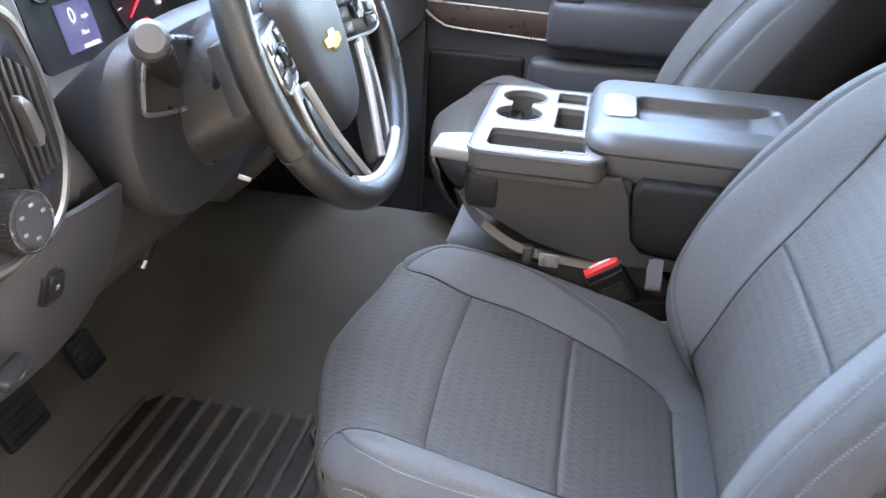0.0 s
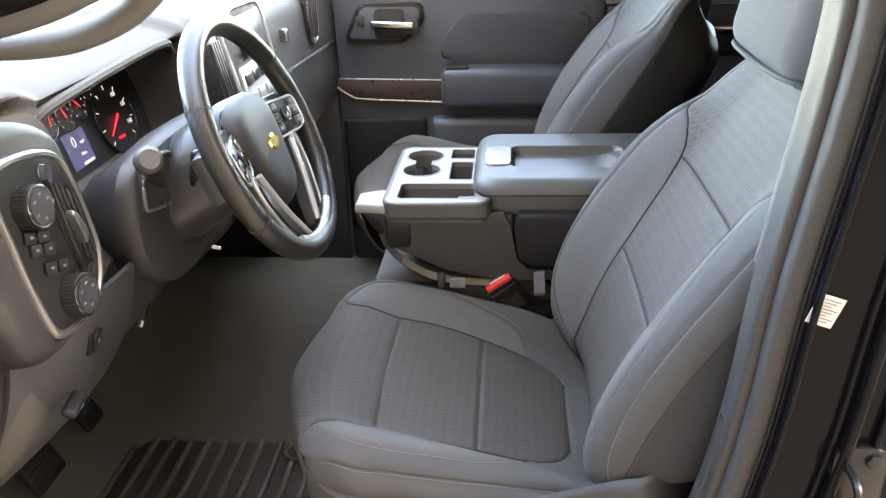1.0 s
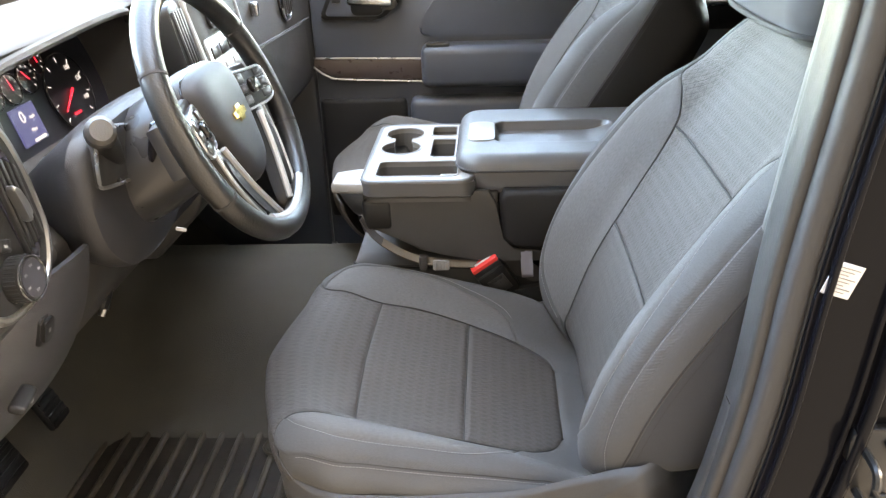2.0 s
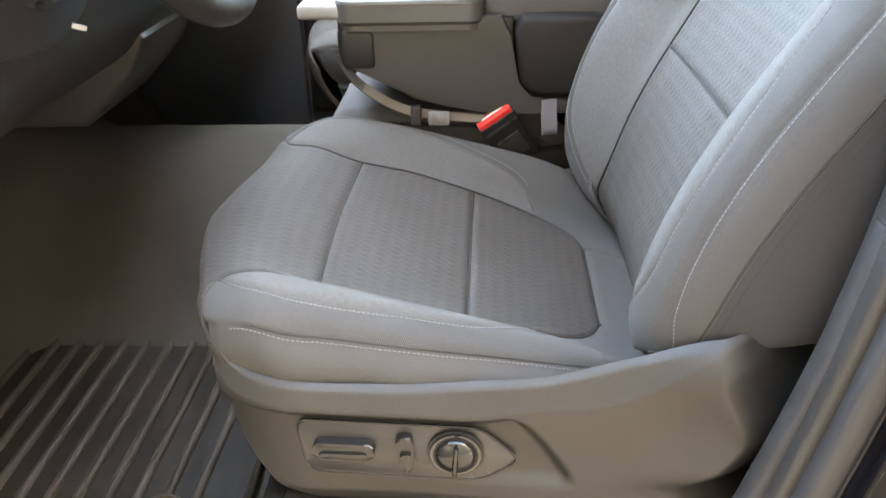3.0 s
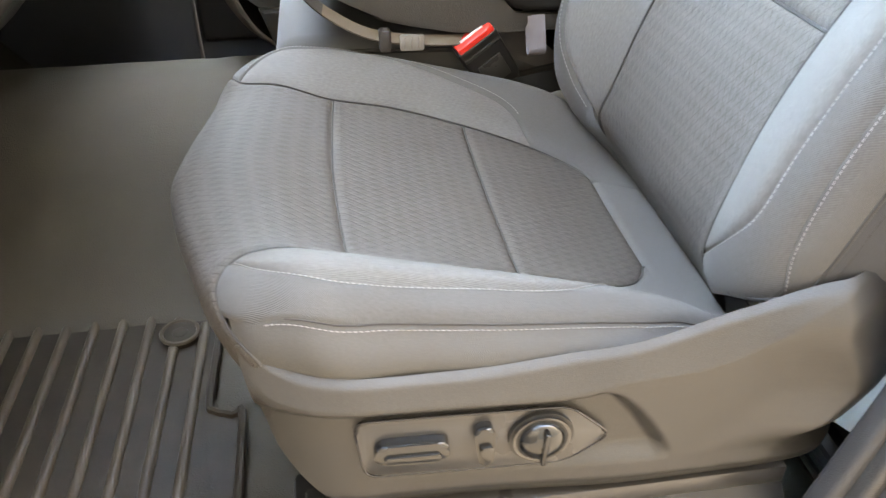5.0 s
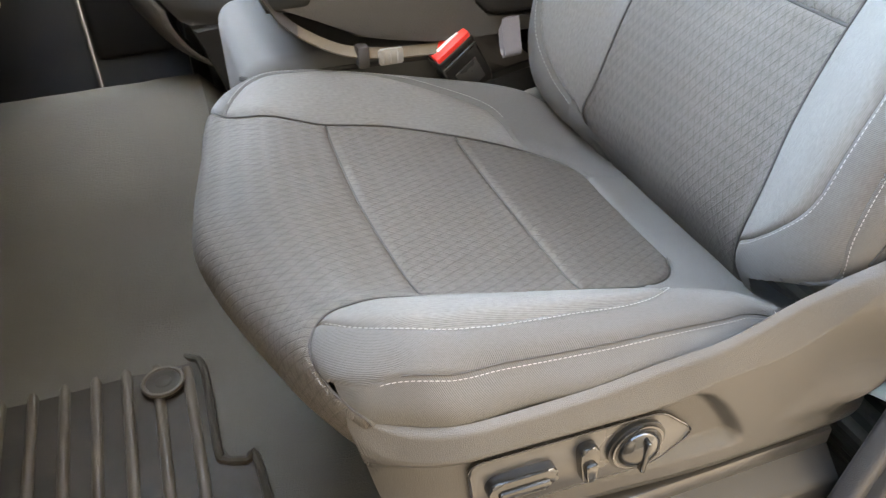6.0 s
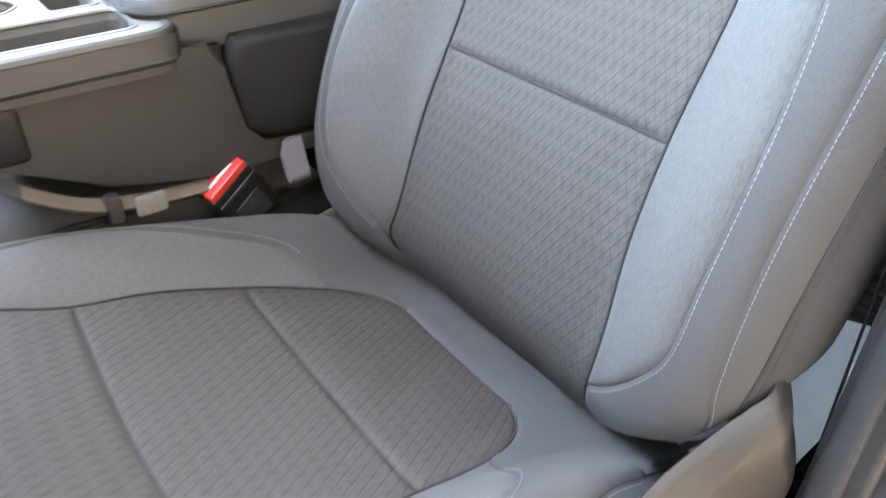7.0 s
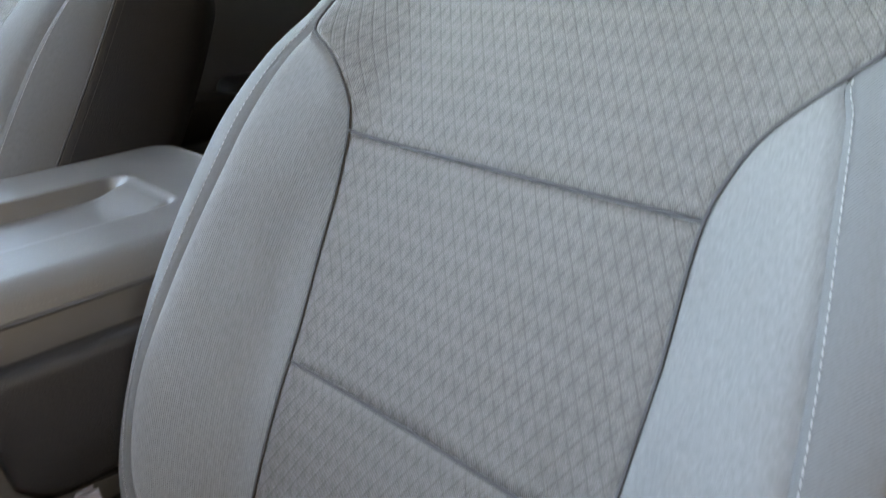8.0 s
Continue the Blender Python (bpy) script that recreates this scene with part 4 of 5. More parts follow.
def seat_base(seat):
    def shape(x, z):
        hi = valance_top(x)
        ridge = curve_table(RIDGE, x)[0]
        # the switch field lies back under the ridge, which curls down behind it and runs out
        side = curve_table([(.20, .412), (.242, .404), (.28, .384), (.31, .360), (.325, .338), (.36, .318)], z)[0]
        pocket = step(-.002, .012, min(.326, ridge) - .004 - z) * step(-.002, .014, side - x) * (1 - step(.256, .238, z) * step(.20, .40, x))
        y = -.272 + .011 * pocket
        y += .45 * max(0.0, z - ridge) * step(.53, .50, x)
        y += .005 * step(.006, -.002, hi - z)
        if x < .17:
            y += .030 * ((.17 - x) / .088) ** 2
        # the face flares out to the hinge's brim and turns away behind it
        brim = x - curve_table(BRIM, z)[0]
        flare = step(.236, .275, z) * step(-.004, .030, hi - z)
        y -= flare * .013 * max(0.0, 1 + min(0.0, brim) / .075) ** 2
        past = max(0.0, brim)
        y += 1.1 * past * past / (past + .045) * step(.205, .262, z)
        y += .012 * step(.226, .198, z)
        return (x, y, z)

    def face(s, t):
        x = .082 + .520 * s
        lo, hi = valance_low(x), valance_top(x)
        return shape(x, lo + (hi - lo) * t)

    base = part("seat_base", thick(sheet(face, 240, 100), .004), PLASTIC, seat, "grained dark plastic seat valance")
    part("valance_lip", sheet(lambda s, t: (.47 + .12 * s, shape(.47 + .12 * s, valance_top(.47 + .12 * s))[1] + .004 + .045 * t, valance_top(.47 + .12 * s) - .010 - .070 * t), 30, 8), PLASTIC_DARK, base, "black inner lip of the valance")
    part("seat_front", box(.14, .19, -.235, .235, .05, .335, .01), PLASTIC_DARK, seat)
    part("seat_frame", box(.13, .50, -.20, .20, .10, .26, .01), PLASTIC_DARK, seat)
    # side of the other valance, plain
    part("inner_valance", prism([(.10, .33), (.14, .205), (.53, .205), (.62, .33), (.56, .40), (.47, .37), (.30, .335)], 'y', .235, .255, .006), PLASTIC_DARK, seat)
    plate_edge = eased([(.158, .309), (.164, .2515), (.318, .244), (.353, .268), (.318, .302)], .012, 5)
    plate = part("switch_plate", prism(plate_edge, 'y', -.2655, -.250, .0015), PLASTIC_SMOOTH, base, "smooth dark switch plate")
    part("plate_seam", tube([(x + (x - .255) * .012, -.2652, z + (z - .277) * .03) for x, z in plate_edge], .0009, 6, True), SCREEN_DARK, plate)
    SL = pose(.199, -.2655, .281, 0, 2, 0)
    slider = part("seat_slider", moved(prism(eased([(-.028, -.008), (.025, -.009), (.028, .002), (.024, .010), (-.024, .010), (-.029, .002)], .006), 'y', -.010, .002, .003, 3), SL), PLASTIC_GLOSS, base, "glossy seat slide switch")
    part("slider_facet", moved(prism(eased([(-.021, -.006), (.019, -.007), (.021, .001), (-.022, .001)], .003), 'y', -.0125, -.008, .002), SL), PLASTIC_GLOSS, slider)
    LV = pose(.2535, -.2655, .278, 0, -5, 0)
    lever = part("recline_lever", moved(prism(eased([(-.006, -.020), (.004, -.020), (.008, .008), (.007, .020), (-.007, .020), (-.008, .008)], .005), 'y', -.009, .002, .003, 3), LV), PLASTIC_GLOSS, base, "glossy seat recline switch")
    part("lever_top", moved(prism(eased([(-.004, -.015), (.003, -.015), (.005, .004), (-.005, .004)], .002), 'y', -.0125, -.008, .002), LV), PLASTIC_GLOSS, lever)
    turn = pose(.297, -.2652, .277, 90, 0, 0)
    knob = part("lumbar_knob", moved(disc(.0250, .0040, 48, .0012), turn), PLASTIC_DARK, base, "round lumbar knob")
    part("knob_ring", moved(disc(.0225, .0062, 48, .0018), turn), KNOB_RIM, knob)
    part("knob_well", moved(disc(.0200, .0068, 48, .0006), turn), PLASTIC_DARK, knob)
    dome = [(circle(0, 0, .0185 * math.cos(radians(9 * k)), 36), .006 + .010 * math.sin(radians(9 * k))) for k in range(10)]
    part("knob_cap", moved(taper_between(dome), turn), PLASTIC_GLOSS, knob)
    part("knob_grip", moved(box(-.0022, .0022, -.0165, .0165, .009, .0185, .002, 3), turn @ pose(0, 0, 0, 0, 0, -4)), PLASTIC_GLOSS, knob)
    rail = part("seat_rail", box(.118, .52, -.262, -.23, .176, .197, .003), PLASTIC_SMOOTH, seat, "dark metal seat rail")
    part("rail_cap", box(.112, .13, -.266, -.225, .166, .200, .004), PLASTIC_DARK, rail)
    part("rail_cover", thick(sheet(lambda s, t: (.098 + .42 * s, -.256 - .030 * math.sin(min(1, t * 3.2) * math.pi / 2) + .012 * step(.45, .8, t), .184 - .004 * math.sin(min(1, t * 4) * math.pi) - .11 * t), 12, 40), .004), PLASTIC_DARK, seat, "grained plastic rail cover")
    for x in (.13, .48):
        part("seat_foot", box(x - .03, x + .03, -.25, -.19, -.035, .18, .006), PLASTIC_DARK, seat)
        part("seat_foot", box(x - .03, x + .03, .19, .25, -.035, .18, .006), PLASTIC_DARK, seat)


driver_seat = front_seat()
tagged(driver_seat, "charcoal and grey cloth driver seat with power switches")
passenger_seat = copy_thing(driver_seat, Matrix.Translation((-.040, .80, .03)) @ Matrix.Diagonal((1, -1, 1, 1)))
tagged(passenger_seat, "charcoal and grey cloth passenger seat beside the console")

slide_lever = thing("slide_lever", "black plastic slide lever on the floor before the passenger seat", "lever")
part("lever_arm", tube(smooth_line([(.045, .775, .030), (-.005, .772, .120), (-.036, .765, .185), (-.040, .745, .205), (-.034, .725, .196)], 6), .0075, 10), PLASTIC_DARK, slide_lever, "black bent lever arm")
part("lever_foot", prism(rounded(.020, .075, .745, .800, .012), 'z', .0, .045, .006, 3), PLASTIC_DARK, slide_lever, "black lever foot")

# ---- dashboard ----
def dash_profile(y):
    """The (x, z) outline of the dash at y, from the windscreen over the face to the toe board."""
    r = step(-.225, -.19, y) * step(.235, .20, y)
    c = step(.24, .29, y) * step(.56, .51, y)
    p = step(.62, .70, y)
    low = step(-.20, -.26, y)
    e = .038 * step(-.205, -.235, y)
    return [(-.78, .905), (-.50, .905), (-.30, .900 - .01 * r), (-.20 + .015 * c, .880 - .012 * r), (-.165 - .03 * r + .03 * c - e, .858 - .004 * r),
            (-.140 - .13 * r + .01 * c - e, .832), (-.130 - .145 * r + .005 * c - e, .76), (-.125 - .12 * r - e, .705), (-.125 - .04 * r - e, .655), (-.165 + .04 * p, .62), (-.175 + .05 * p, .56),
            (-.20 + .04 * p, .50), (-.27, .44), (-.45, .40), (-.74, .42)]


def dash_at(s, t):
    y = -.395 + 1.53 * t
    pr = [(k / 14, *p) for k, p in enumerate(dash_profile(y))]
    x, z = curve_table(pr, s)
    edge = max(0.0, 1 - (y + .395) / .035)
    return (x - .03 * edge ** 2, y, z)


dash = thing("dashboard", "dark grey soft-touch truck dashboard", "dashboard")
part("dash_body", sheet(dash_at, 84, 150), DASH_TOP, dash, "dark grained dash moulding")
part("dash_end", sheet(lambda s, t: Vector(dash_at(s, 0)).lerp(Vector((-.42, -.392, .66)), t), 84, 4), VINYL_DARK, dash)
part("lower_dash", thick(sheet(lambda s, t: (-.128 - .04 * s - .17 * s * s - .04 * (1 - t) ** 2, -.39 + .21 * t, .650 - .30 * s), 16, 12), .006), HUB, dash, "dark vinyl lower dash panel")
part("hood_lip", tube(smooth_line([(-.195, -.215, .832), (-.187, -.17, .848), (-.185, .03, .858), (-.185, .16, .858), (-.20, .215, .838)], 8), .007, 8), DASH_TOP, dash)

# instrument cluster
TURN = pose(-.262, .060, .762, 90, 0, 90) @ pose(0, 0, 0, -14, 0, 0)
cluster = thing("instrument_cluster", "lit instrument cluster with red needles and blue display", "instrument cluster")
part("cluster_face", moved(prism(rounded(-.150, .150, -.068, .075, .03), 'z', -.006, 0, .002), TURN), SCREEN_MATTE, cluster)
disp = part("display", moved(box(-.106, -.050, -.042, .008, .001, .004, .001), TURN), SCREEN_BLUE, cluster, "lit blue driver display")


def letters(text, size, m, mat, parent, name="lettering"):
    cu = bpy.data.curves.new(name, 'FONT')
    cu.body, cu.size, cu.extrude = text, size, .0002
    cu.align_x, cu.align_y = 'CENTER', 'CENTER'
    tmp = bpy.data.objects.new(name, cu)
    me = bpy.data.meshes.new_from_object(tmp)
    bpy.data.objects.remove(tmp)
    me.transform(m)
    me.materials.clear()
    me.materials.append(mat)
    ob = new(name, me)
    ob.parent = parent
    return ob


letters("0", .022, TURN @ pose(-.086, -.006, .0048), GLOW_WHITE, disp)
letters("mph", .007, TURN @ pose(-.066, -.009, .0048), GLOW_WHITE, disp)
letters("78mi", .007, TURN @ pose(-.074, -.025, .0048), GLOW_WHITE, disp)
part("print_line", moved(box(-.083, -.055, -.0405, -.0365, .0041, .0047, 0), TURN), GLOW_WHITE, disp)


def gauge(cx, cy, r, needle, length):
    dial = part("gauge", moved(disc(r, .003, 40, .001), TURN @ pose(cx, cy, 0)), SCREEN_MATTE, cluster)
    part("gauge_ring", tube([TURN @ Vector((cx + r * math.cos(a), cy + r * math.sin(a), .004)) for a in (2 * math.pi * k / 48 for k in range(48))], .0008, 6, True), KNOB_RIM, dial)
    a = radians(needle)
    w = .0020 if r > .04 else .0009
    part("needle", tube([TURN @ Vector((cx - .15 * length * math.cos(a), cy - .15 * length * math.sin(a), .006)), TURN @ Vector((cx + length * math.cos(a), cy + length * math.sin(a), .006))], [w, w * .5], 6), GLOW_RED, dial, "lit red needle")
    for k in range(9):
        q = radians(225 - 270 * k / 8)
        part("gauge_mark", tube([TURN @ Vector((cx + r * .90 * math.cos(q), cy + r * .90 * math.sin(q), .0035)), TURN @ Vector((cx + r * .78 * math.cos(q), cy + r * .78 * math.sin(q), .0035))], .0007, 4), GLOW_WHITE, dial)
    return dial


speed = gauge(.046, -.006, .056, 212, .040)
for word, ang in (("100", 60), ("120", 20), ("140", -25)):
    letters(word, .0095, TURN @ pose(.046 + .037 * math.cos(radians(ang)), -.006 + .037 * math.sin(radians(ang)), .004), GLOW_WHITE, speed)
letters("PRNDL", .0065, TURN @ pose(.040, -.036, .0044), GLOW_RED, speed)
gauge(-.118, .030, .017, 70, .012)
gauge(-.078, .031, .020, 100, .014)
gauge(-.036, .035, .020, 130, .014)
gauge(-.001, .050, .016, 95, .012)

# vent and switch bezel at the dash end
VB = pose(-.138, -.300, .742, 90, 0, 90) @ pose(0, 0, 0, -6, 0, 0)
side_panel = thing("switch_bezel", "chrome-edged dash bezel with air vent and light switches", "dash bezel")
outline = smooth_line([(-.004, .092), (.042, .074), (.057, .038), (.062, -.008), (.060, -.050), (.036, -.088), (-.006, -.100), (-.048, -.098), (-.066, -.080), (-.075, -.024), (-.077, .021), (-.079, .065), (-.066, .094)], 6, True)
pod = smooth_line([(-.037, .128), (.020, .117), (.062, .088), (.068, .020), (.064, -.05), (.036, -.092), (-.030, -.112), (-.085, -.108), (-.114, -.066), (-.121, .0), (-.122, .09), (-.092, .126)], 6, True)
part("bezel_surround", moved(taper([(1.05, 0, -.09), (1.04, 0, -.03), (1.02, 0, -.012), (.98, 0, -.004), (.90, 0, 0)], pod), VB), VINYL_DARK, side_panel, "stitched vinyl surround")
part("stitching", stitches([VB @ Vector((*p, -.002)) for p in smooth_line([(-.106, .10), (-.107, .015), (-.103, -.040), (-.086, -.090), (-.050, -.101)], 8)], lift=VB.to_3x3() @ Vector((0, 0, .0006))), THREAD, side_panel)
part("bezel_plate", moved(prism([tuple(p) for p in outline], 'z', -.02, .004, .003), VB), BEZEL_BLACK, side_panel)
frame_bm = bmesh.new()
cx, cy = -.012, .0
loops = []
for scale, z in ((1.035, -.002), (1.03, .004), (1.00, .007), (.96, .007), (.935, .003)):
    loops.append([frame_bm.verts.new(VB @ Vector((cx + (p[0] - cx) * scale, cy + (p[1] - cy) * scale, z))) for p in outline])
for la, lb in zip(loops, loops[1:]):
    for k in range(len(la)):
        frame_bm.faces.new((la[k], la[(k + 1) % len(la)], lb[(k + 1) % len(la)], lb[k]))
part("chrome_frame", frame_bm, FRAME_METAL, side_panel, "satin silver frame")
# no hollow behind the slats: a black plate gives the opening's shade
vent = part("air_vent", moved(prism([tuple(p) for p in smooth_line([(.000, .070), (.026, .066), (.044, .030), (.048, -.020), (.036, -.060), (.018, -.064), (.008, -.020)], 5, True)], 'z', .002, .006, .001), VB), SCREEN_DARK, side_panel, "black plate in place of the vent's shaded depth")
for k in range(5):
    top, low = .060 - .006 * k, -.052 + .002 * k
    part("vent_slat", moved(prism([(.004 + .0082 * k, top), (.0085 + .0082 * k, top - .004), (.0165 + .0072 * k, low), (.012 + .0072 * k, low)], 'z', .004, .011, .0012), VB), PLASTIC_DARK, vent)
part("vent_knob", moved(prism([tuple(p) for p in smooth_line([(.012, .018), (.020, .016), (.027, -.006), (.026, -.020), (.019, -.020), (.016, -.002)], 4, True)], 'z', .010, .020, .003), VB), FRAME_METAL, vent, "silver vent knob")
for (cx, cy, r) in ((-.037, .045, .023), (-.015, -.068, .024)):
    kn = part("dial_knob", moved(disc(r, .018, 48, .003), VB @ pose(cx, cy, .004)), PLASTIC_DARK, side_panel, "round dark dash dial with a polished rim")
    part("knob_rim", tube([VB @ Vector((cx + r * .93 * math.cos(a), cy + r * .93 * math.sin(a), .0215)) for a in (2 * math.pi * k / 40 for k in range(40))], .0016, 6, True), KNOB_RIM, kn)
    ridges = bmesh.new()
    for q in range(36):
        a = 2 * math.pi * q / 36
        tube([(cx + r * math.cos(a), cy + r * math.sin(a), .007), (cx + r * math.cos(a), cy + r * math.sin(a), .019)], .0008, 5, bm=ridges)
    part("knurling", moved(ridges, VB), PLASTIC_DARK, kn)
    part("knob_face", moved(disc(r * .78, .002, 40, .0006), VB @ pose(cx, cy, .0212)), SCREEN_MATTE, kn)
    for q in range(5):
        a = radians(20 + 62 * q)
        part("print_mark", moved(box(-.0022, .0022, -.0012, .0012, 0, .0004, 0), VB @ pose(cx + .013 * math.cos(a), cy + .013 * math.sin(a), .0233)), PRINT, kn)
for cx, cy in ((-.050, .017), (-.030, .010), (-.048, .002), (-.028, -.005), (-.036, -.024), (-.016, -.031)):
    sw = part("push_switch", moved(box(-.0092, .0092, -.0066, .0066, .004, .0085, .0015), VB @ pose(cx, cy, 0, 0, 0, -18)), BEZEL_BLACK, side_panel)
    part("print_mark", moved(box(-.0026, .0026, -.0014, .0014, .0085, .0089, 0), VB @ pose(cx, cy, 0, 0, 0, -18)), PRINT, sw)

# centre stack
stack = thing("centre_stack", "dark centre stack with touch screen and silver surround", "centre stack")
CS = pose(-.110, .405, .775, 90, 0, 90) @ pose(0, 0, 0, -12, 0, 0)
stack_line = eased([(-.165, .085), (-.09, .112), (.055, .108), (.070, .085), (.052, -.120), (-.150, -.135)], .020)
part("stack_frame", moved(prism(stack_line, 'z', -.05, .004, .004), CS), DASH_TOP, stack, "dark stack surround")
part("frame_edge", tube([CS @ Vector((*p, .0045)) for p in stack_line], .0034, 8, True), SILVER_PAINT, stack, "satin silver edge")
screen = part("touch_screen", moved(prism(eased([(-.095, .028), (-.092, .097), (.046, .097), (.046, .028)], .010), 'z', .003, .010, .003), CS), SCREEN_MATTE, stack, "dark glossy touch screen")
for k in range(3):
    part("screen_icon", moved(box(-.082, -.074, .040 + .018 * k, .048 + .018 * k, .0100, .0106, 0), CS), PRINT, screen)
silver_bank = part("button_bank", moved(prism(eased([(-.148, -.062), (-.140, .018), (.046, .018), (.040, -.062)], .010), 'z', .002, .008, .003), CS), SILVER_PAINT, stack, "satin silver button panel")
for k in range(4):
    part("stack_button", moved(box(-.130 + .042 * k, -.096 + .042 * k, -.016, .004, .007, .011, .003), CS), PLASTIC_SMOOTH, silver_bank)
    part("stack_button", moved(box(-.130 + .042 * k, -.096 + .042 * k, -.050, -.028, .007, .012, .003), CS), SILVER_PAINT, silver_bank)
part("stack_knob", moved(disc(.016, .018, 32, .003), CS @ pose(-.104, -.092, .004)), KNOB_RIM, stack)
part("stack_knob", moved(disc(.016, .018, 32, .003), CS @ pose(.010, -.092, .004)), KNOB_RIM, stack)
stack_vent = part("stack_vent", moved(prism(eased([(-.228, -.045), (-.222, .085), (-.180, .092), (-.172, -.045)], .012), 'z', -.03, .002, .003), CS), PLASTIC_DARK, stack, "tall dark air vent")
for k in range(4):
    part("vent_slat", moved(box(-.216 + .010 * k, -.211 + .010 * k, -.036, .076, .001, .007, .0015), CS), PLASTIC_SMOOTH, stack_vent)
part("vent_edge", tube([CS @ Vector(p) for p in smooth_line([(-.166, .086, .004), (-.164, .02, .004), (-.160, -.05, .004), (-.150, -.12, .0)], 6)], .0040, 8), SILVER_PAINT, stack_vent, "satin silver vent edge")
part("lower_panel", prism([(-.205, .480), (-.232, .428), (-.318, .345), (-.330, .338), (-.60, .333), (-.60, .50), (-.22, .50)], 'y', .400, .640, .010, 3), VINYL, stack, "grey lower centre panel")
glove = part("glove_box_lid", prism(eased([(.555, .560), (.560, .690), (.600, .715), (1.00, .695), (1.02, .555)], .025), 'x', -.160, -.112, .012, 3), DASH_TOP, stack, "grey glove box lid")
part("glove_seam", tube([(-.108, y, .722 - .045 * (y - .56)) for y in (.56, .70, .85, 1.02)], .002, 6), SEAM, glove)
part("glove_latch", box(-.134, -.116, .616, .628, .772, .800, .003), CHROME, stack, "bright latch button")
# here too the shade between the slats is a black plate
pass_vent = part("side_vent", prism(rounded(.832, .912, .725, .850, .030), 'x', -.150, -.122, .008), SCREEN_DARK, stack, "dark side air vent")
part("vent_ring", tube([(-.121, a, b) for a, b in rounded(.832, .912, .725, .850, .030)], .004, 8, True), CHROME, pass_vent, "satin chrome vent ring")
for k in range(4):
    part("vent_slat", box(-.128, -.116, .842 + .018 * k, .851 + .018 * k, .738, .837, .002), PLASTIC, pass_vent)

# ---- steering ----
WHEEL = pose(.0195, -.025, .7635, 90, 0, 90) @ pose(0, 0, 0, -22.3, 0, 0)
wheel = thing("steering_wheel", "black leather steering wheel with silver spokes", "steering wheel")
R_W = .165
part("rim", tube([WHEEL @ Vector((R_W * math.cos(a), R_W * .98 * math.sin(a), 0)) for a in (2 * math.pi * k / 72 for k in range(72))], .0155, 14, True, up=WHEEL.to_3x3() @ Vector((0, 0, 1))), LEATHER, wheel, "black leather rim")
for a in (150, 30, 205, 335):
    q = radians(a)
    part("rim_joint", tube([WHEEL @ Vector((R_W * math.cos(q + d) + .0 , R_W * .98 * math.sin(q + d), 0)) for d in (-.012, .012)], .0162, 14), SEAM, wheel)
hub_line = smooth_line([(-.070, .038), (-.050, .058), (0, .064), (.050, .058), (.070, .038), (.066, .000), (.052, -.045), (.033, -.082), (0, -.094), (-.033, -.082), (-.052, -.045), (-.066, .000)], 6, True)
hub = part("hub", moved(taper([(1.00, 0, -.060), (1.05, 0, -.045), (1.05, 0, -.026), (1.01, 0, -.013), (.94, 0, -.004), (.84, -.001, .0010), (.68, -.002, .0040), (.4, -.003, .0052)], hub_line), WHEEL), HUB, wheel, "dark grained airbag cover")
part("hub_groove", tube([WHEEL @ Vector((p[0] * 1.03, p[1] * 1.03, -.018)) for p in hub_line], .0012, 6, True), SCREEN_DARK, hub)
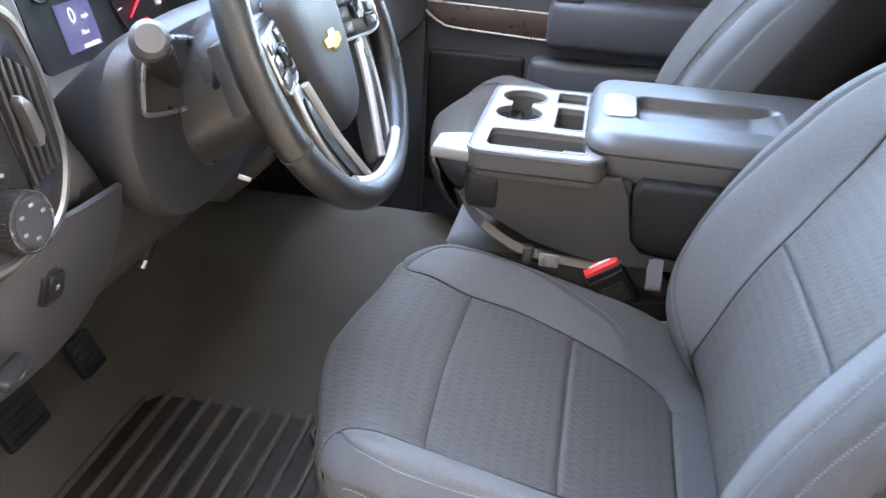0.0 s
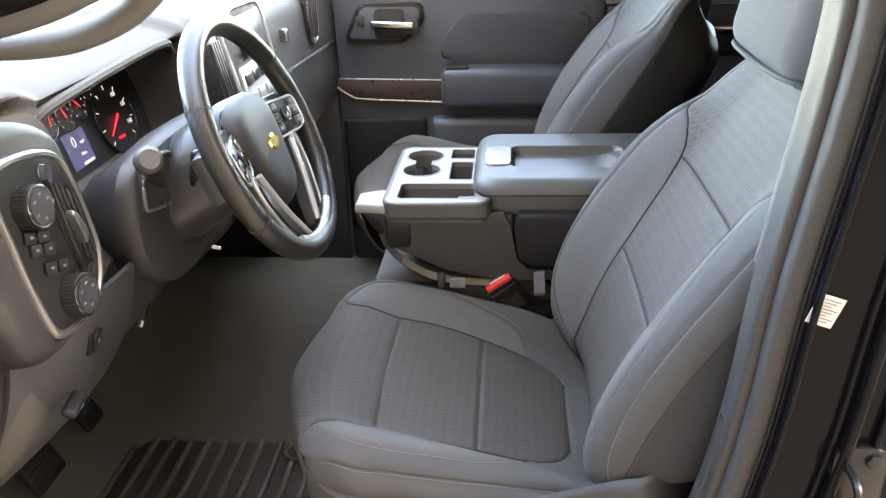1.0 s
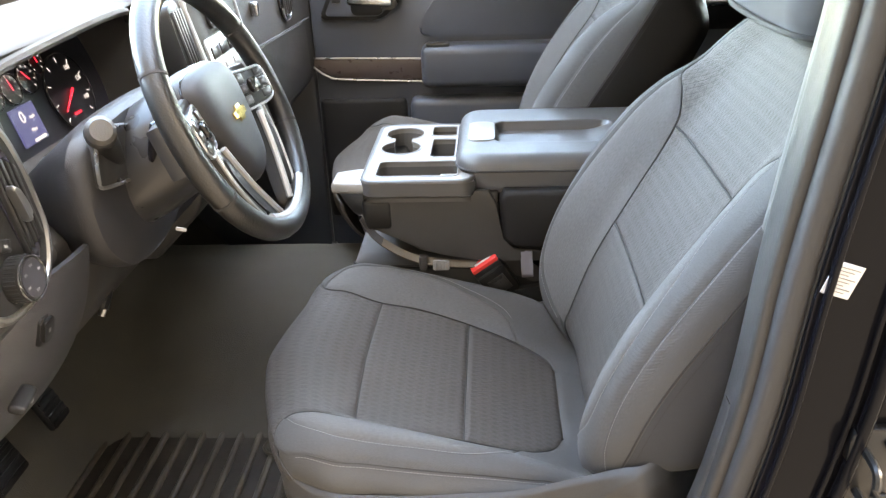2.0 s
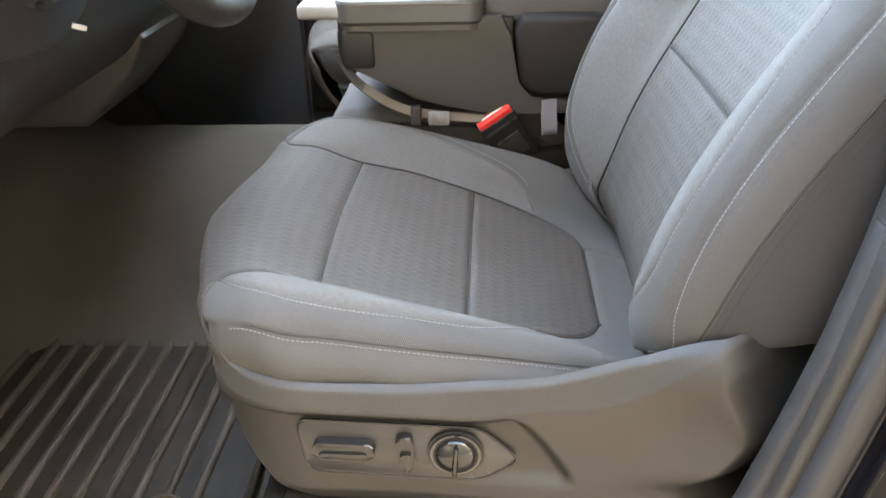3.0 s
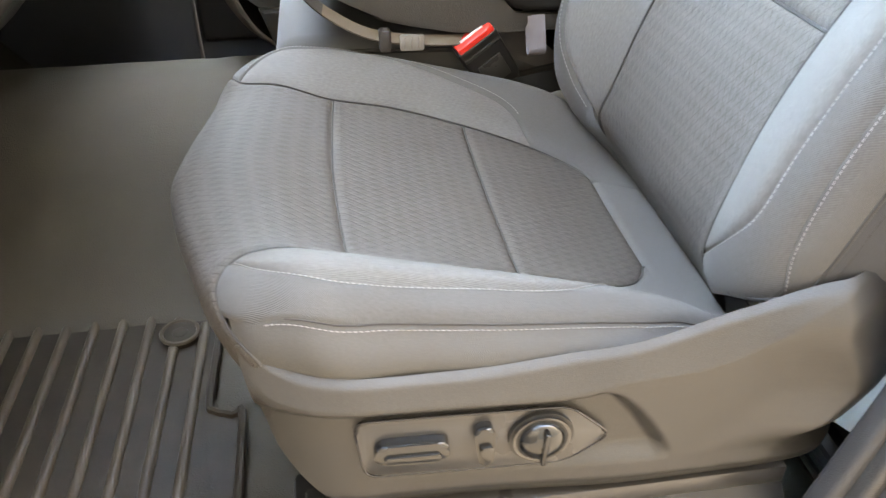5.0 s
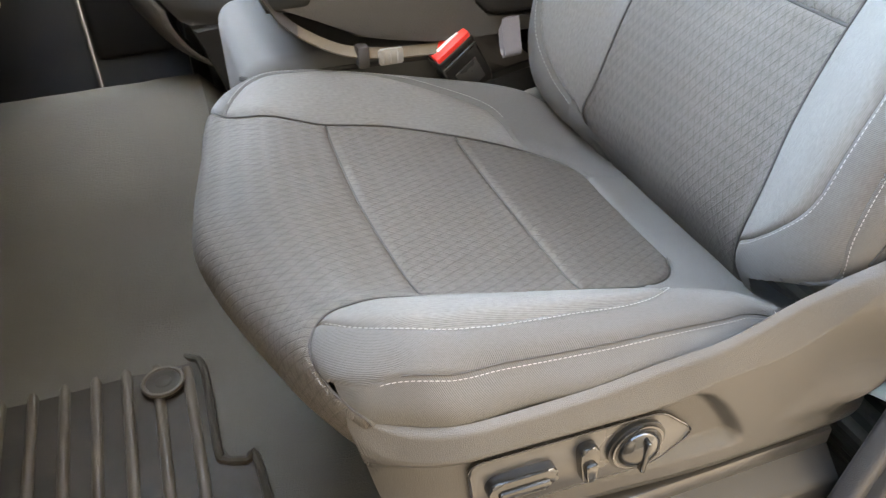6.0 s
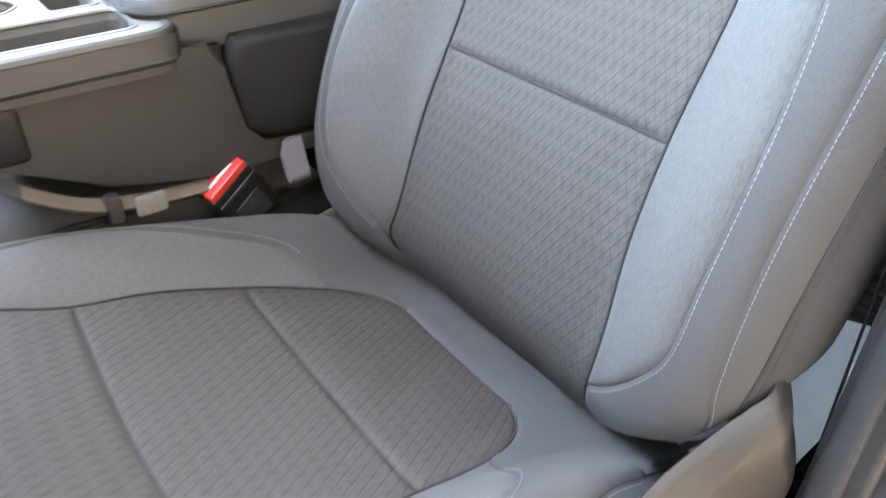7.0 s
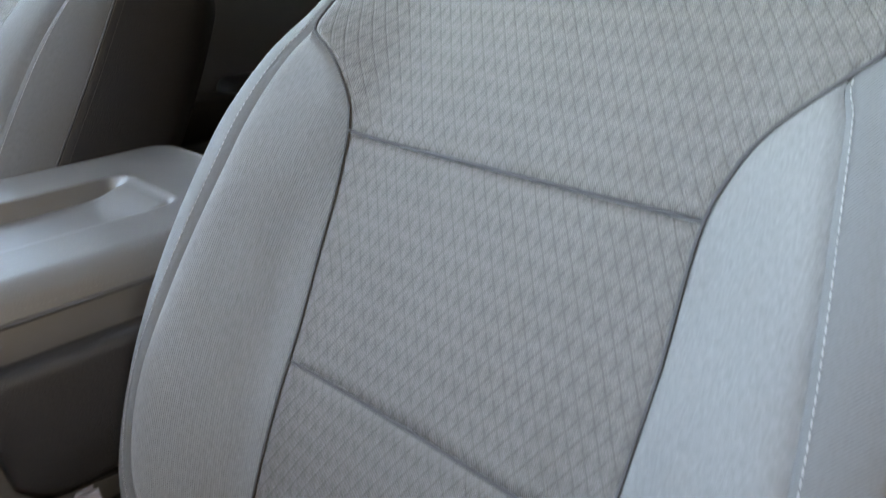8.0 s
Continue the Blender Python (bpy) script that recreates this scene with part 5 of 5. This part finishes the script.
for sg in (-1, 1):
    spoke = part("spoke", moved(prism([(sg * .060, .044), (sg * .152, .034), (sg * .158, -.026), (sg * .064, -.036)], 'z', -.04, -.014, .005), WHEEL), PLASTIC_SMOOTH, wheel, "dark spoke behind the buttons")
    PD = WHEEL @ pose(sg * .106, .002, -.004) @ pose(0, 0, 0, 0, -sg * 15, sg * -6)
    pod_line = eased([(-.040, .027), (.038, .024), (.040, -.020), (.022, -.026), (-.036, -.026)], .010)
    if sg < 0:
        pod_line = [(-x, y) for x, y in reversed(pod_line)]
    keys = part("button_pod", moved(prism(pod_line, 'z', -.012, .003, .003), PD), PLASTIC_DARK, spoke, "black button pod with silver rim")
    part("pod_rim", tube([PD @ Vector((*p, .0025)) for p in pod_line], .0020, 6, True), SILVER, keys, "silver rim")
    part("pod_roller", moved(prism(rounded(-.009, .009, -.008, .012, .005), 'z', .002, .010, .003), PD), PLASTIC_GLOSS, keys)
    for x in (-.024, .024):
        for y in (-.014, .002, .017):
            key = part("pod_button", moved(box(x - .010, x + .010, y - .006, y + .006, .002, .006, .002), PD), PLASTIC_SMOOTH, keys)
            part("print_mark", moved(box(x - .003, x + .003, y - .0015, y + .0015, .006, .0064, 0), PD), PRINT, key)
    plate = [(sg * .108, -.018), (sg * .082, -.030), (sg * .060, -.085), (sg * .026, -.140), (sg * .050, -.158), (sg * .078, -.120), (sg * .100, -.070)]
    arm = part("lower_spoke", moved(prism([tuple(p) for p in smooth_line(plate, 4, True)], 'z', -.022, -.002, .004), WHEEL), PLASTIC_SMOOTH, wheel, "dark lower spoke with silver edges")
    inset = [(sg * .096, -.040), (sg * .086, -.045), (sg * .066, -.092), (sg * .048, -.122), (sg * .056, -.132), (sg * .074, -.108), (sg * .092, -.070)]
    part("spoke_inset", moved(prism([tuple(p) for p in smooth_line(inset, 3, True)], 'z', -.004, .0005, .001), WHEEL), PLASTIC_DARK, arm, "dark spoke inset")
    part("spoke_edge", tube([WHEEL @ Vector((*p, -.001)) for p in smooth_line([(sg * .082, -.028), (sg * .060, -.085), (sg * .026, -.142)], 8)], .0046, 8), SILVER_PAINT, arm, "silver spoke edge")
    part("spoke_edge", tube([WHEEL @ Vector((*p, -.002)) for p in smooth_line([(sg * .106, -.024), (sg * .100, -.070), (sg * .078, -.120), (sg * .052, -.150)], 8)], .0026, 8), SILVER_PAINT, arm, "silver spoke edge")
part("lower_bridge", tube([WHEEL @ Vector((.155 * math.cos(radians(a)), .152 * math.sin(radians(a)), .006)) for a in range(240, 301, 2)], .008, 10, flat=.7, up=WHEEL.to_3x3() @ Vector((0, 0, 1))), SILVER_PAINT, wheel, "silver lower rim piece")
part("badge", moved(prism([(-.020, -.004), (-.007, -.004), (-.007, -.010), (.007, -.010), (.009, -.004), (.022, -.004), (.020, .005), (.007, .005), (.007, .011), (-.007, .011), (-.009, .005), (-.022, .005)], 'z', .0045, .0085, .001), WHEEL @ pose(0, -.008, 0)), GOLD, wheel, "gold badge with silver rim")

column = thing("steering_column", "dark plastic steering column shroud with stalk", "steering column")
axis = WHEEL.to_3x3() @ Vector((0, 0, -1))
c0 = WHEEL.translation
part("shroud", tube([c0 + axis * d + Vector((0, 0, dz)) for d, dz in ((.03, 0), (.06, -.005), (.14, -.02), (.24, -.03), (.34, -.03))], [.050, .066, .070, .072, .072], 24, flat=1.0), PLASTIC_SMOOTH, column, "smooth dark column shroud")
cover_line = [(p[0] + .035, p[1] - .645) for p in smooth_line([(-.180, .738), (-.12, .774), (.06, .775), (.155, .742), (.150, .68), (.075, .605), (-.02, .575), (-.120, .588), (-.178, .650)], 5, True)]
part("column_cover", moved(taper([(.40, -.03, -.300), (.46, -.025, -.262), (.72, -.012, -.200), (.94, -.002, -.148), (1, 0, -.128), (.985, 0, -.114), (.95, 0, -.107), (.90, 0, -.105)], cover_line), Matrix(((0, 0, 1, 0), (1, 0, 0, -.035), (0, 1, 0, .645), (0, 0, 0, 1)))), HUB, column, "dark lower column cover")
stalk = part("stalk", tube(smooth_line([(-.112, -.098, .726), (-.100, -.125, .748), (-.086, -.158, .771)], 6), .0145, 14), PLASTIC_DARK, column, "dark stalk with round end")
part("stalk_end", tube([(-.095, -.152, .770), (-.088, -.162, .776), (-.076, -.180, .785), (-.073, -.184, .787)], [.0145, .0165, .0165, .012], 18), VINYL, stalk)
plate_line = smooth_line([(-.164, .722), (-.152, .708), (-.062, .692), (-.050, .702), (-.044, .738), (-.062, .756), (-.112, .768), (-.150, .762)], 5, True)
shift_plate = part("stalk_plate", prism([tuple(p) for p in plate_line], 'x', -.112, -.100, .003), PLASTIC_SMOOTH, column, "smooth stalk recess plate")
part("plate_edge", tube([(-.0995, p[0], p[1]) for p in plate_line], .0024, 6, True), SILVER, shift_plate, "thin silver edge")
part("column_slot", moved(box(-.006, .006, -.010, .010, -.028, .028, .005), pose(-.058, -.088, .742, 0, 20, -30)), SCREEN_DARK, column)
part("key_tag", moved(box(-.007, .007, -.002, .002, -.0025, .0025, .001), pose(-.080, -.018, .594, 0, 20, 20)), STICKER, column)
lever = thing("brake_release", "dark brake release lever with metal end", "lever")
part("lever_arm", tube([(-.24, .05, .545), (-.205, .006, .512), (-.216, -.022, .470)], [.005, .006, .007], 8), METAL_DARK, lever)
part("lever_tip", tube([(-.2155, -.021, .472), (-.219, -.028, .462)], .0050, 8), FRAME_METAL, lever, "metal lever tip")
pedal = thing("pedal_box", "dark pedals under the dash", "pedals")
for y, w in ((-.02, .055), (.14, .035)):
    part("pedal", moved(box(-.008, .008, -w / 2 * 1.6, w / 2 * 1.6, -.035, .035, .006), pose(-.46, y, .17, 0, -25, 0)), BEZEL_BLACK, pedal)
    for k in range(4):
        part("pedal_rib", moved(box(.006, .011, -w / 2 * 1.4, w / 2 * 1.4, -.027 + .015 * k, -.020 + .015 * k, .002), pose(-.46, y, .17, 0, -25, 0)), BEZEL_BLACK, pedal)
    part("pedal_arm", tube([(-.47, y, .18), (-.56, y, .34), (-.60, y, .48)], .008, 8), METAL_DARK, pedal)

release = thing("parking_brake_switch", "small dark parking brake switch in the lower dash", "switch")
part("switch_frame", moved(prism(rounded(-.014, .014, -.019, .019, .006), 'x', -.010, -.002, .002), pose(-.141, -.268, .588, 0, 16, 0)), BEZEL_BLACK, release)
part("switch_button", moved(prism(rounded(-.010, .010, -.014, .014, .004), 'x', -.003, .002, .002), pose(-.141, -.268, .588, 0, 16, 0)), BEZEL_BLACK, release)
part("print_mark", moved(box(.002, .0024, -.002, .002, -.0025, .0025, 0), pose(-.141, -.268, .588, 0, 16, 0)), PRINT, release)
pull = thing("hood_release", "dark hood release handle under the dash", "handle")
part("pull_handle", moved(box(-.012, .006, -.022, .022, -.006, .006, .005, 3), pose(-.150, -.325, .535, 0, 25, 10)), BEZEL_BLACK, pull)
part("pull_mark", moved(box(.0062, .0068, -.004, .004, -.0015, .0015, 0), pose(-.150, -.325, .535, 0, 25, 10)), PRINT, pull)

# ---- centre seat and folded console ----
centre = thing("jump_seat", "grey cloth centre seat under the folded console", "car seat")
part("seat_cushion", box(.095, .37, .262, .535, .25, .405, .030, 5), CLOTH_SIDE, centre, "grey cloth centre cushion")
part("piping", tube(smooth_line([(.36, .262, .385), (.20, .259, .392), (.12, .262, .390), (.095, .29, .385)], 6), .003, 6), SEAM, centre)
# added black box, filling the dark space behind the short cushion
part("seat_base", box(.37, .56, .272, .52, .02, .385, .02), PLASTIC_DARK, centre)
part("seat_base", box(.12, .52, .275, .52, .02, .26, .01), PLASTIC_DARK, centre)

console = thing("folding_console", "dark folding centre console with cup holders and padded armrest", "console")
side = [(.130, .480), (.130, .516), (.140, .545), (.341, .545), (.357, .516), (.361, .454), (.380, .434), (.548, .425), (.548, .413), (.357, .415), (.311, .418), (.260, .428), (.223, .436), (.183, .464)]
for y in (.232, .522):
    part("console_side", prism(side, 'y', y, y + .010, .004, 3), CONSOLE, console, "grained dark console side")
part("console_core", prism([(.132, .474), (.134, .480), (.355, .480), (.361, .454), (.380, .435), (.548, .426), (.548, .417), (.357, .418), (.311, .421), (.260, .431), (.223, .439), (.183, .467)], 'y', .240, .524, .003), PLASTIC_DARK, console)
part("console_core", box(.316, .357, .240, .524, .472, .540, .003), PLASTIC_DARK, console)
part("console_core", box(.128, .138, .240, .524, .472, .540, .003), PLASTIC_DARK, console)
part("rear_box", prism([(.358, .528), (.363, .458), (.377, .443), (.394, .437), (.645, .437), (.645, .545), (.367, .545)], 'y', .228, .534, .010, 3), VINYL_DARK, console, "black box below the armrest")
part("front_flap", box(.127, .180, .230, .534, .474, .531, .010, 3), PLASTIC_DARK, console)
# tray with wells: top plate paler, liners, lip and skirt darker
top_z = .566


def ring_plate(outer, holes, z0, z1, zh=None, bm=None):
    """A plate with holes: its top as filled loops, with walls down to z0."""
    bm = bm or bmesh.new()
    edges = []
    loops = []
    for loop in [outer, *holes]:
        vs = [bm.verts.new((a, b, z1)) for a, b in loop]
        es = [bm.edges.new((vs[i], vs[(i + 1) % len(vs)])) for i in range(len(vs))]
        edges += es
        loops.append(vs)
    bmesh.ops.triangle_fill(bm, edges=edges, use_beauty=True)
    for k, vs in enumerate(loops):
        low = [bm.verts.new((v.co.x, v.co.y, z0 if k == 0 or zh is None else zh)) for v in vs]
        n = len(vs)
        for i in range(n):
            bm.faces.new((vs[i], vs[(i + 1) % n], low[(i + 1) % n], low[i]))
    return bm


def cups(cx, ya, yb, r):
    """Two round holders joined by a neck."""
    out = []
    w = radians(28)
    for k in range(23):
        a = math.pi / 2 + w + (2 * math.pi - 2 * w) * k / 22
        out.append((cx + r * math.cos(a), ya + r * math.sin(a)))
    for k in range(23):
        a = -math.pi / 2 + w + (2 * math.pi - 2 * w) * k / 22
        out.append((cx + r * math.cos(a), yb + r * math.sin(a)))
    return out


wells = [cups(.181, .397, .481, .037), rounded(.150, .290, .246, .322, .012), rounded(.236, .282, .342, .444, .008), rounded(.232, .282, .464, .522, .008)]
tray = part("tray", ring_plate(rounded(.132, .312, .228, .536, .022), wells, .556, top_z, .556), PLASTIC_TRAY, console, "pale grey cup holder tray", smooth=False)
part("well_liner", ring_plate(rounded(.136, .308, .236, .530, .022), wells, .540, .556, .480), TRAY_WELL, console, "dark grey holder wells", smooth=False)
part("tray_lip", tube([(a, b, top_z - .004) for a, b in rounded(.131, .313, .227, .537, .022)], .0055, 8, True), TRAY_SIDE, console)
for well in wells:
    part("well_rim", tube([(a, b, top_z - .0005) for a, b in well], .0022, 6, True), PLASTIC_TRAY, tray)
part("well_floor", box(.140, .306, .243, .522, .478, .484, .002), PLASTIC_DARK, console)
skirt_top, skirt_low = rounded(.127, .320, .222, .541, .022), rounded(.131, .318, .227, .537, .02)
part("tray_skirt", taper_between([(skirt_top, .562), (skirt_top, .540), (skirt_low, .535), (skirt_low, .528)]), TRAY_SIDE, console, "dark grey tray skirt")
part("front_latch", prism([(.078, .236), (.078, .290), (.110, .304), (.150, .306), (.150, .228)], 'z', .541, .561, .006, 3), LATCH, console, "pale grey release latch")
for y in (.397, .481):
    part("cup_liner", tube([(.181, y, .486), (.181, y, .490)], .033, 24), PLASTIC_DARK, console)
part("coin_mat", box(.256, .287, .244, .318, .520, .545, .003), LATCH, console)
# padded armrest lid with a long slot
def inside(x, y, x0, x1, y0, y1, r):
    """How far a point lies inside a rounded rectangle; negative outside it."""
    qx, qy = abs(x - (x0 + x1) / 2) - (x1 - x0) / 2 + r, abs(y - (y0 + y1) / 2) - (y1 - y0) / 2 + r
    return r - math.hypot(max(qx, 0.0), max(qy, 0.0)) - min(max(qx, qy), 0.0)


def lid_at(s, t):
    x0, x1, y0, y1, r = .286, .664, .246, .552, .045
    x, y = x0 + (x1 - x0) * s, y0 + (y1 - y0) * t
    d = inside(x, y, x0, x1, y0, y1, r)
    if d < 0:
        cx, cy = min(max(x, x0 + r), x1 - r), min(max(y, y0 + r), y1 - r)
        k = r / math.hypot(x - cx, y - cy)
        x, y, d = cx + (x - cx) * k, cy + (y - cy) * k, 0.0
    e = min(1.0, d / .026)
    z = .572 + .024 * math.sqrt(max(0.0, 1 - (1 - e) ** 2)) + .002 * math.sin(math.pi * t)
    sunk = step(-.001, .009, inside(x, y, .352, .566, .325, .448, .022))
    scoop = step(.512, .560, x) * step(.060, .040, abs(y - .3865))
    return (x, y, z - sunk * (.017 - .013 * scoop))


lid = part("armrest_lid", sheet(lid_at, 150, 120), LID, console, "padded vinyl armrest lid with a sunk slot")
part("lid_pad", prism(rounded(.289, .662, .247, .549, .044), 'z', .536, .574, .010, 3), LID_PAD, lid, "darker padded lid side")
# front of the lid ahead of the slot; the light on it is its paler colour
part("lid_front", prism(rounded(.306, .352, .332, .440, .012), 'z', .590, .6000, .003), LATCH, lid, "raised lid front, coloured paler for the light on it")
part("lid_piping", tube([(a, b, .5725) for a, b in rounded(.2865, .6635, .2465, .5515, .045)], .0022, 6, True), SEAM, lid)
part("stitching", stitches([(.33 + .29 * k / 40, .2482, .5795) for k in range(41)]), THREAD, lid)

# ---- belts ----
buckle = thing("seat_belt_buckle", "black seat belt buckle with red button beside the seat", "seat belt buckle", "seat belt buckles")
BK = Matrix.Translation((.352, .243, .381)) @ Matrix.Rotation(radians(-33), 4, 'Y') @ Matrix.Rotation(radians(8), 4, 'Z') @ Matrix.Rotation(radians(15), 4, 'X') @ Matrix.Translation((0, 0, -.007)) @ Matrix.Diagonal((1.15, 1.1, 1.2, 1))
shell = part("buckle_body", moved(prism([(-.0255, .037), (.0215, .037), (.0215, -.022), (.014, -.042), (-.018, -.042), (-.0255, -.022)], 'y', -.013, .012, .004, 3), BK), PLASTIC_DARK, buckle, "black buckle shell")
part("buckle_panel", moved(box(-.016, .012, -.0142, -.012, -.018, .012, .001), BK), PLASTIC_SMOOTH, shell, "raised smooth panel")
part("buckle_ridge", moved(box(-.024, .020, -.0142, -.012, .024, .028, .001), BK), PLASTIC_SMOOTH, shell)
part("buckle_neck", moved(box(-.014, .010, -.008, .007, -.085, -.038, .004, 3), BK), PLASTIC_SMOOTH, buckle, "black buckle stalk")
button = part("release_button", moved(box(-.0240, .0200, -.0115, .0085, .033, .0420, .002), BK), BUCKLE_RED, buckle, "red release button")
part("buckle_mark", moved(box(-.016, .012, -.0035, .0005, .0417, .0427, .0003), BK), STICKER, button)
part("buckle_strap", tube([BK @ Vector((-.002, 0, -.08)), (.405, .25, .29), (.42, .25, .22), (.43, .25, .02)], .012, 8, flat=1.4), WEBBING, buckle)
lap_belt = thing("lap_belt", "black lap belt webbing lying behind the buckle", "seat belt")
part("webbing", thick(sheet(lambda s, t: (.350 + .125 * s + .014 * t, .268 - .020 * s + .004 * math.sin(3 * s), .418 - .075 * s * s - .046 * t), 20, 6), .002), WEBBING, lap_belt)
trim_corner = tagged(part("seat_trim", prism([(.392, .318), (.470, .312), (.470, .338), (.440, .336), (.410, .328)], 'y', .232, .262, .006, 3), TRIM_PALE), "pale grey plastic trim at the rear of the seat cushion", "seat trim")
loop = thing("belt_loop", "grey fabric belt loop behind the buckle", "belt loop")
LOOP_LINE = [(0, .222, .436), (.35, .217, .410), (.46, .215, .394), (.50, .221, .388), (.54, .228, .394), (.65, .232, .410), (1, .236, .432)]


def loop_at(s, t):
    y, z = curve_table(LOOP_LINE, s)
    return (.394 + .019 * t + .05 * (.436 - z), y - .006 * t, z + .004 * t)


part("loop_strap", thick(sheet(loop_at, 40, 4), .0018), WEBBING_GREY, loop)
strap = thing("centre_belt", "tan lap belt tucked under the console", "seat belt")
STRAP_LINE = [(0, .128, .500), (.2, .144, .470), (.4, .170, .446), (.6, .211, .423), (.8, .262, .413), (1, .325, .409)]
def strap_at(s, t):
    x, z = curve_table(STRAP_LINE, s)
    return (x - .004 * (1 - t) * (1 - s), .226 + .012 * t, z + .004 - .008 * (1 - t))


part("strap_root", thick(sheet(lambda s, t: strap_at(.34 * s, t), 16, 4), .002), WEBBING, strap, "black upper webbing")
part("strap", thick(sheet(lambda s, t: strap_at(.33 + .67 * s, t), 20, 4), .0025), WEBBING_TAN, strap)
part("strap_clip", box(.220, .234, .222, .240, .401, .428, .004), WEBBING, strap)
tongue = part("belt_slider", prism(rounded(.244, .272, .404, .422, .002), 'y', .219, .2245, .0015), TRIM_PALE, strap, "pale plastic belt slider")
for k in range(3):
    part("slider_rib", box(.2475 + .0085 * k, .2505 + .0085 * k, .2170, .2195, .406, .420, .0008), TRIM_PALE, tongue)
belt = thing("seat_belt", "black seat belt webbing hanging behind the seat", "seat belt")
part("webbing", thick(sheet(lambda s, t: (.665 - .05 * s + .040 * t, -.262 + .014 * t, 1.05 - .95 * s), 30, 4), .0015), WEBBING, belt)
part("anchor", box(.60, .65, -.29, -.262, .03, .12, .008), PLASTIC_DARK, belt)
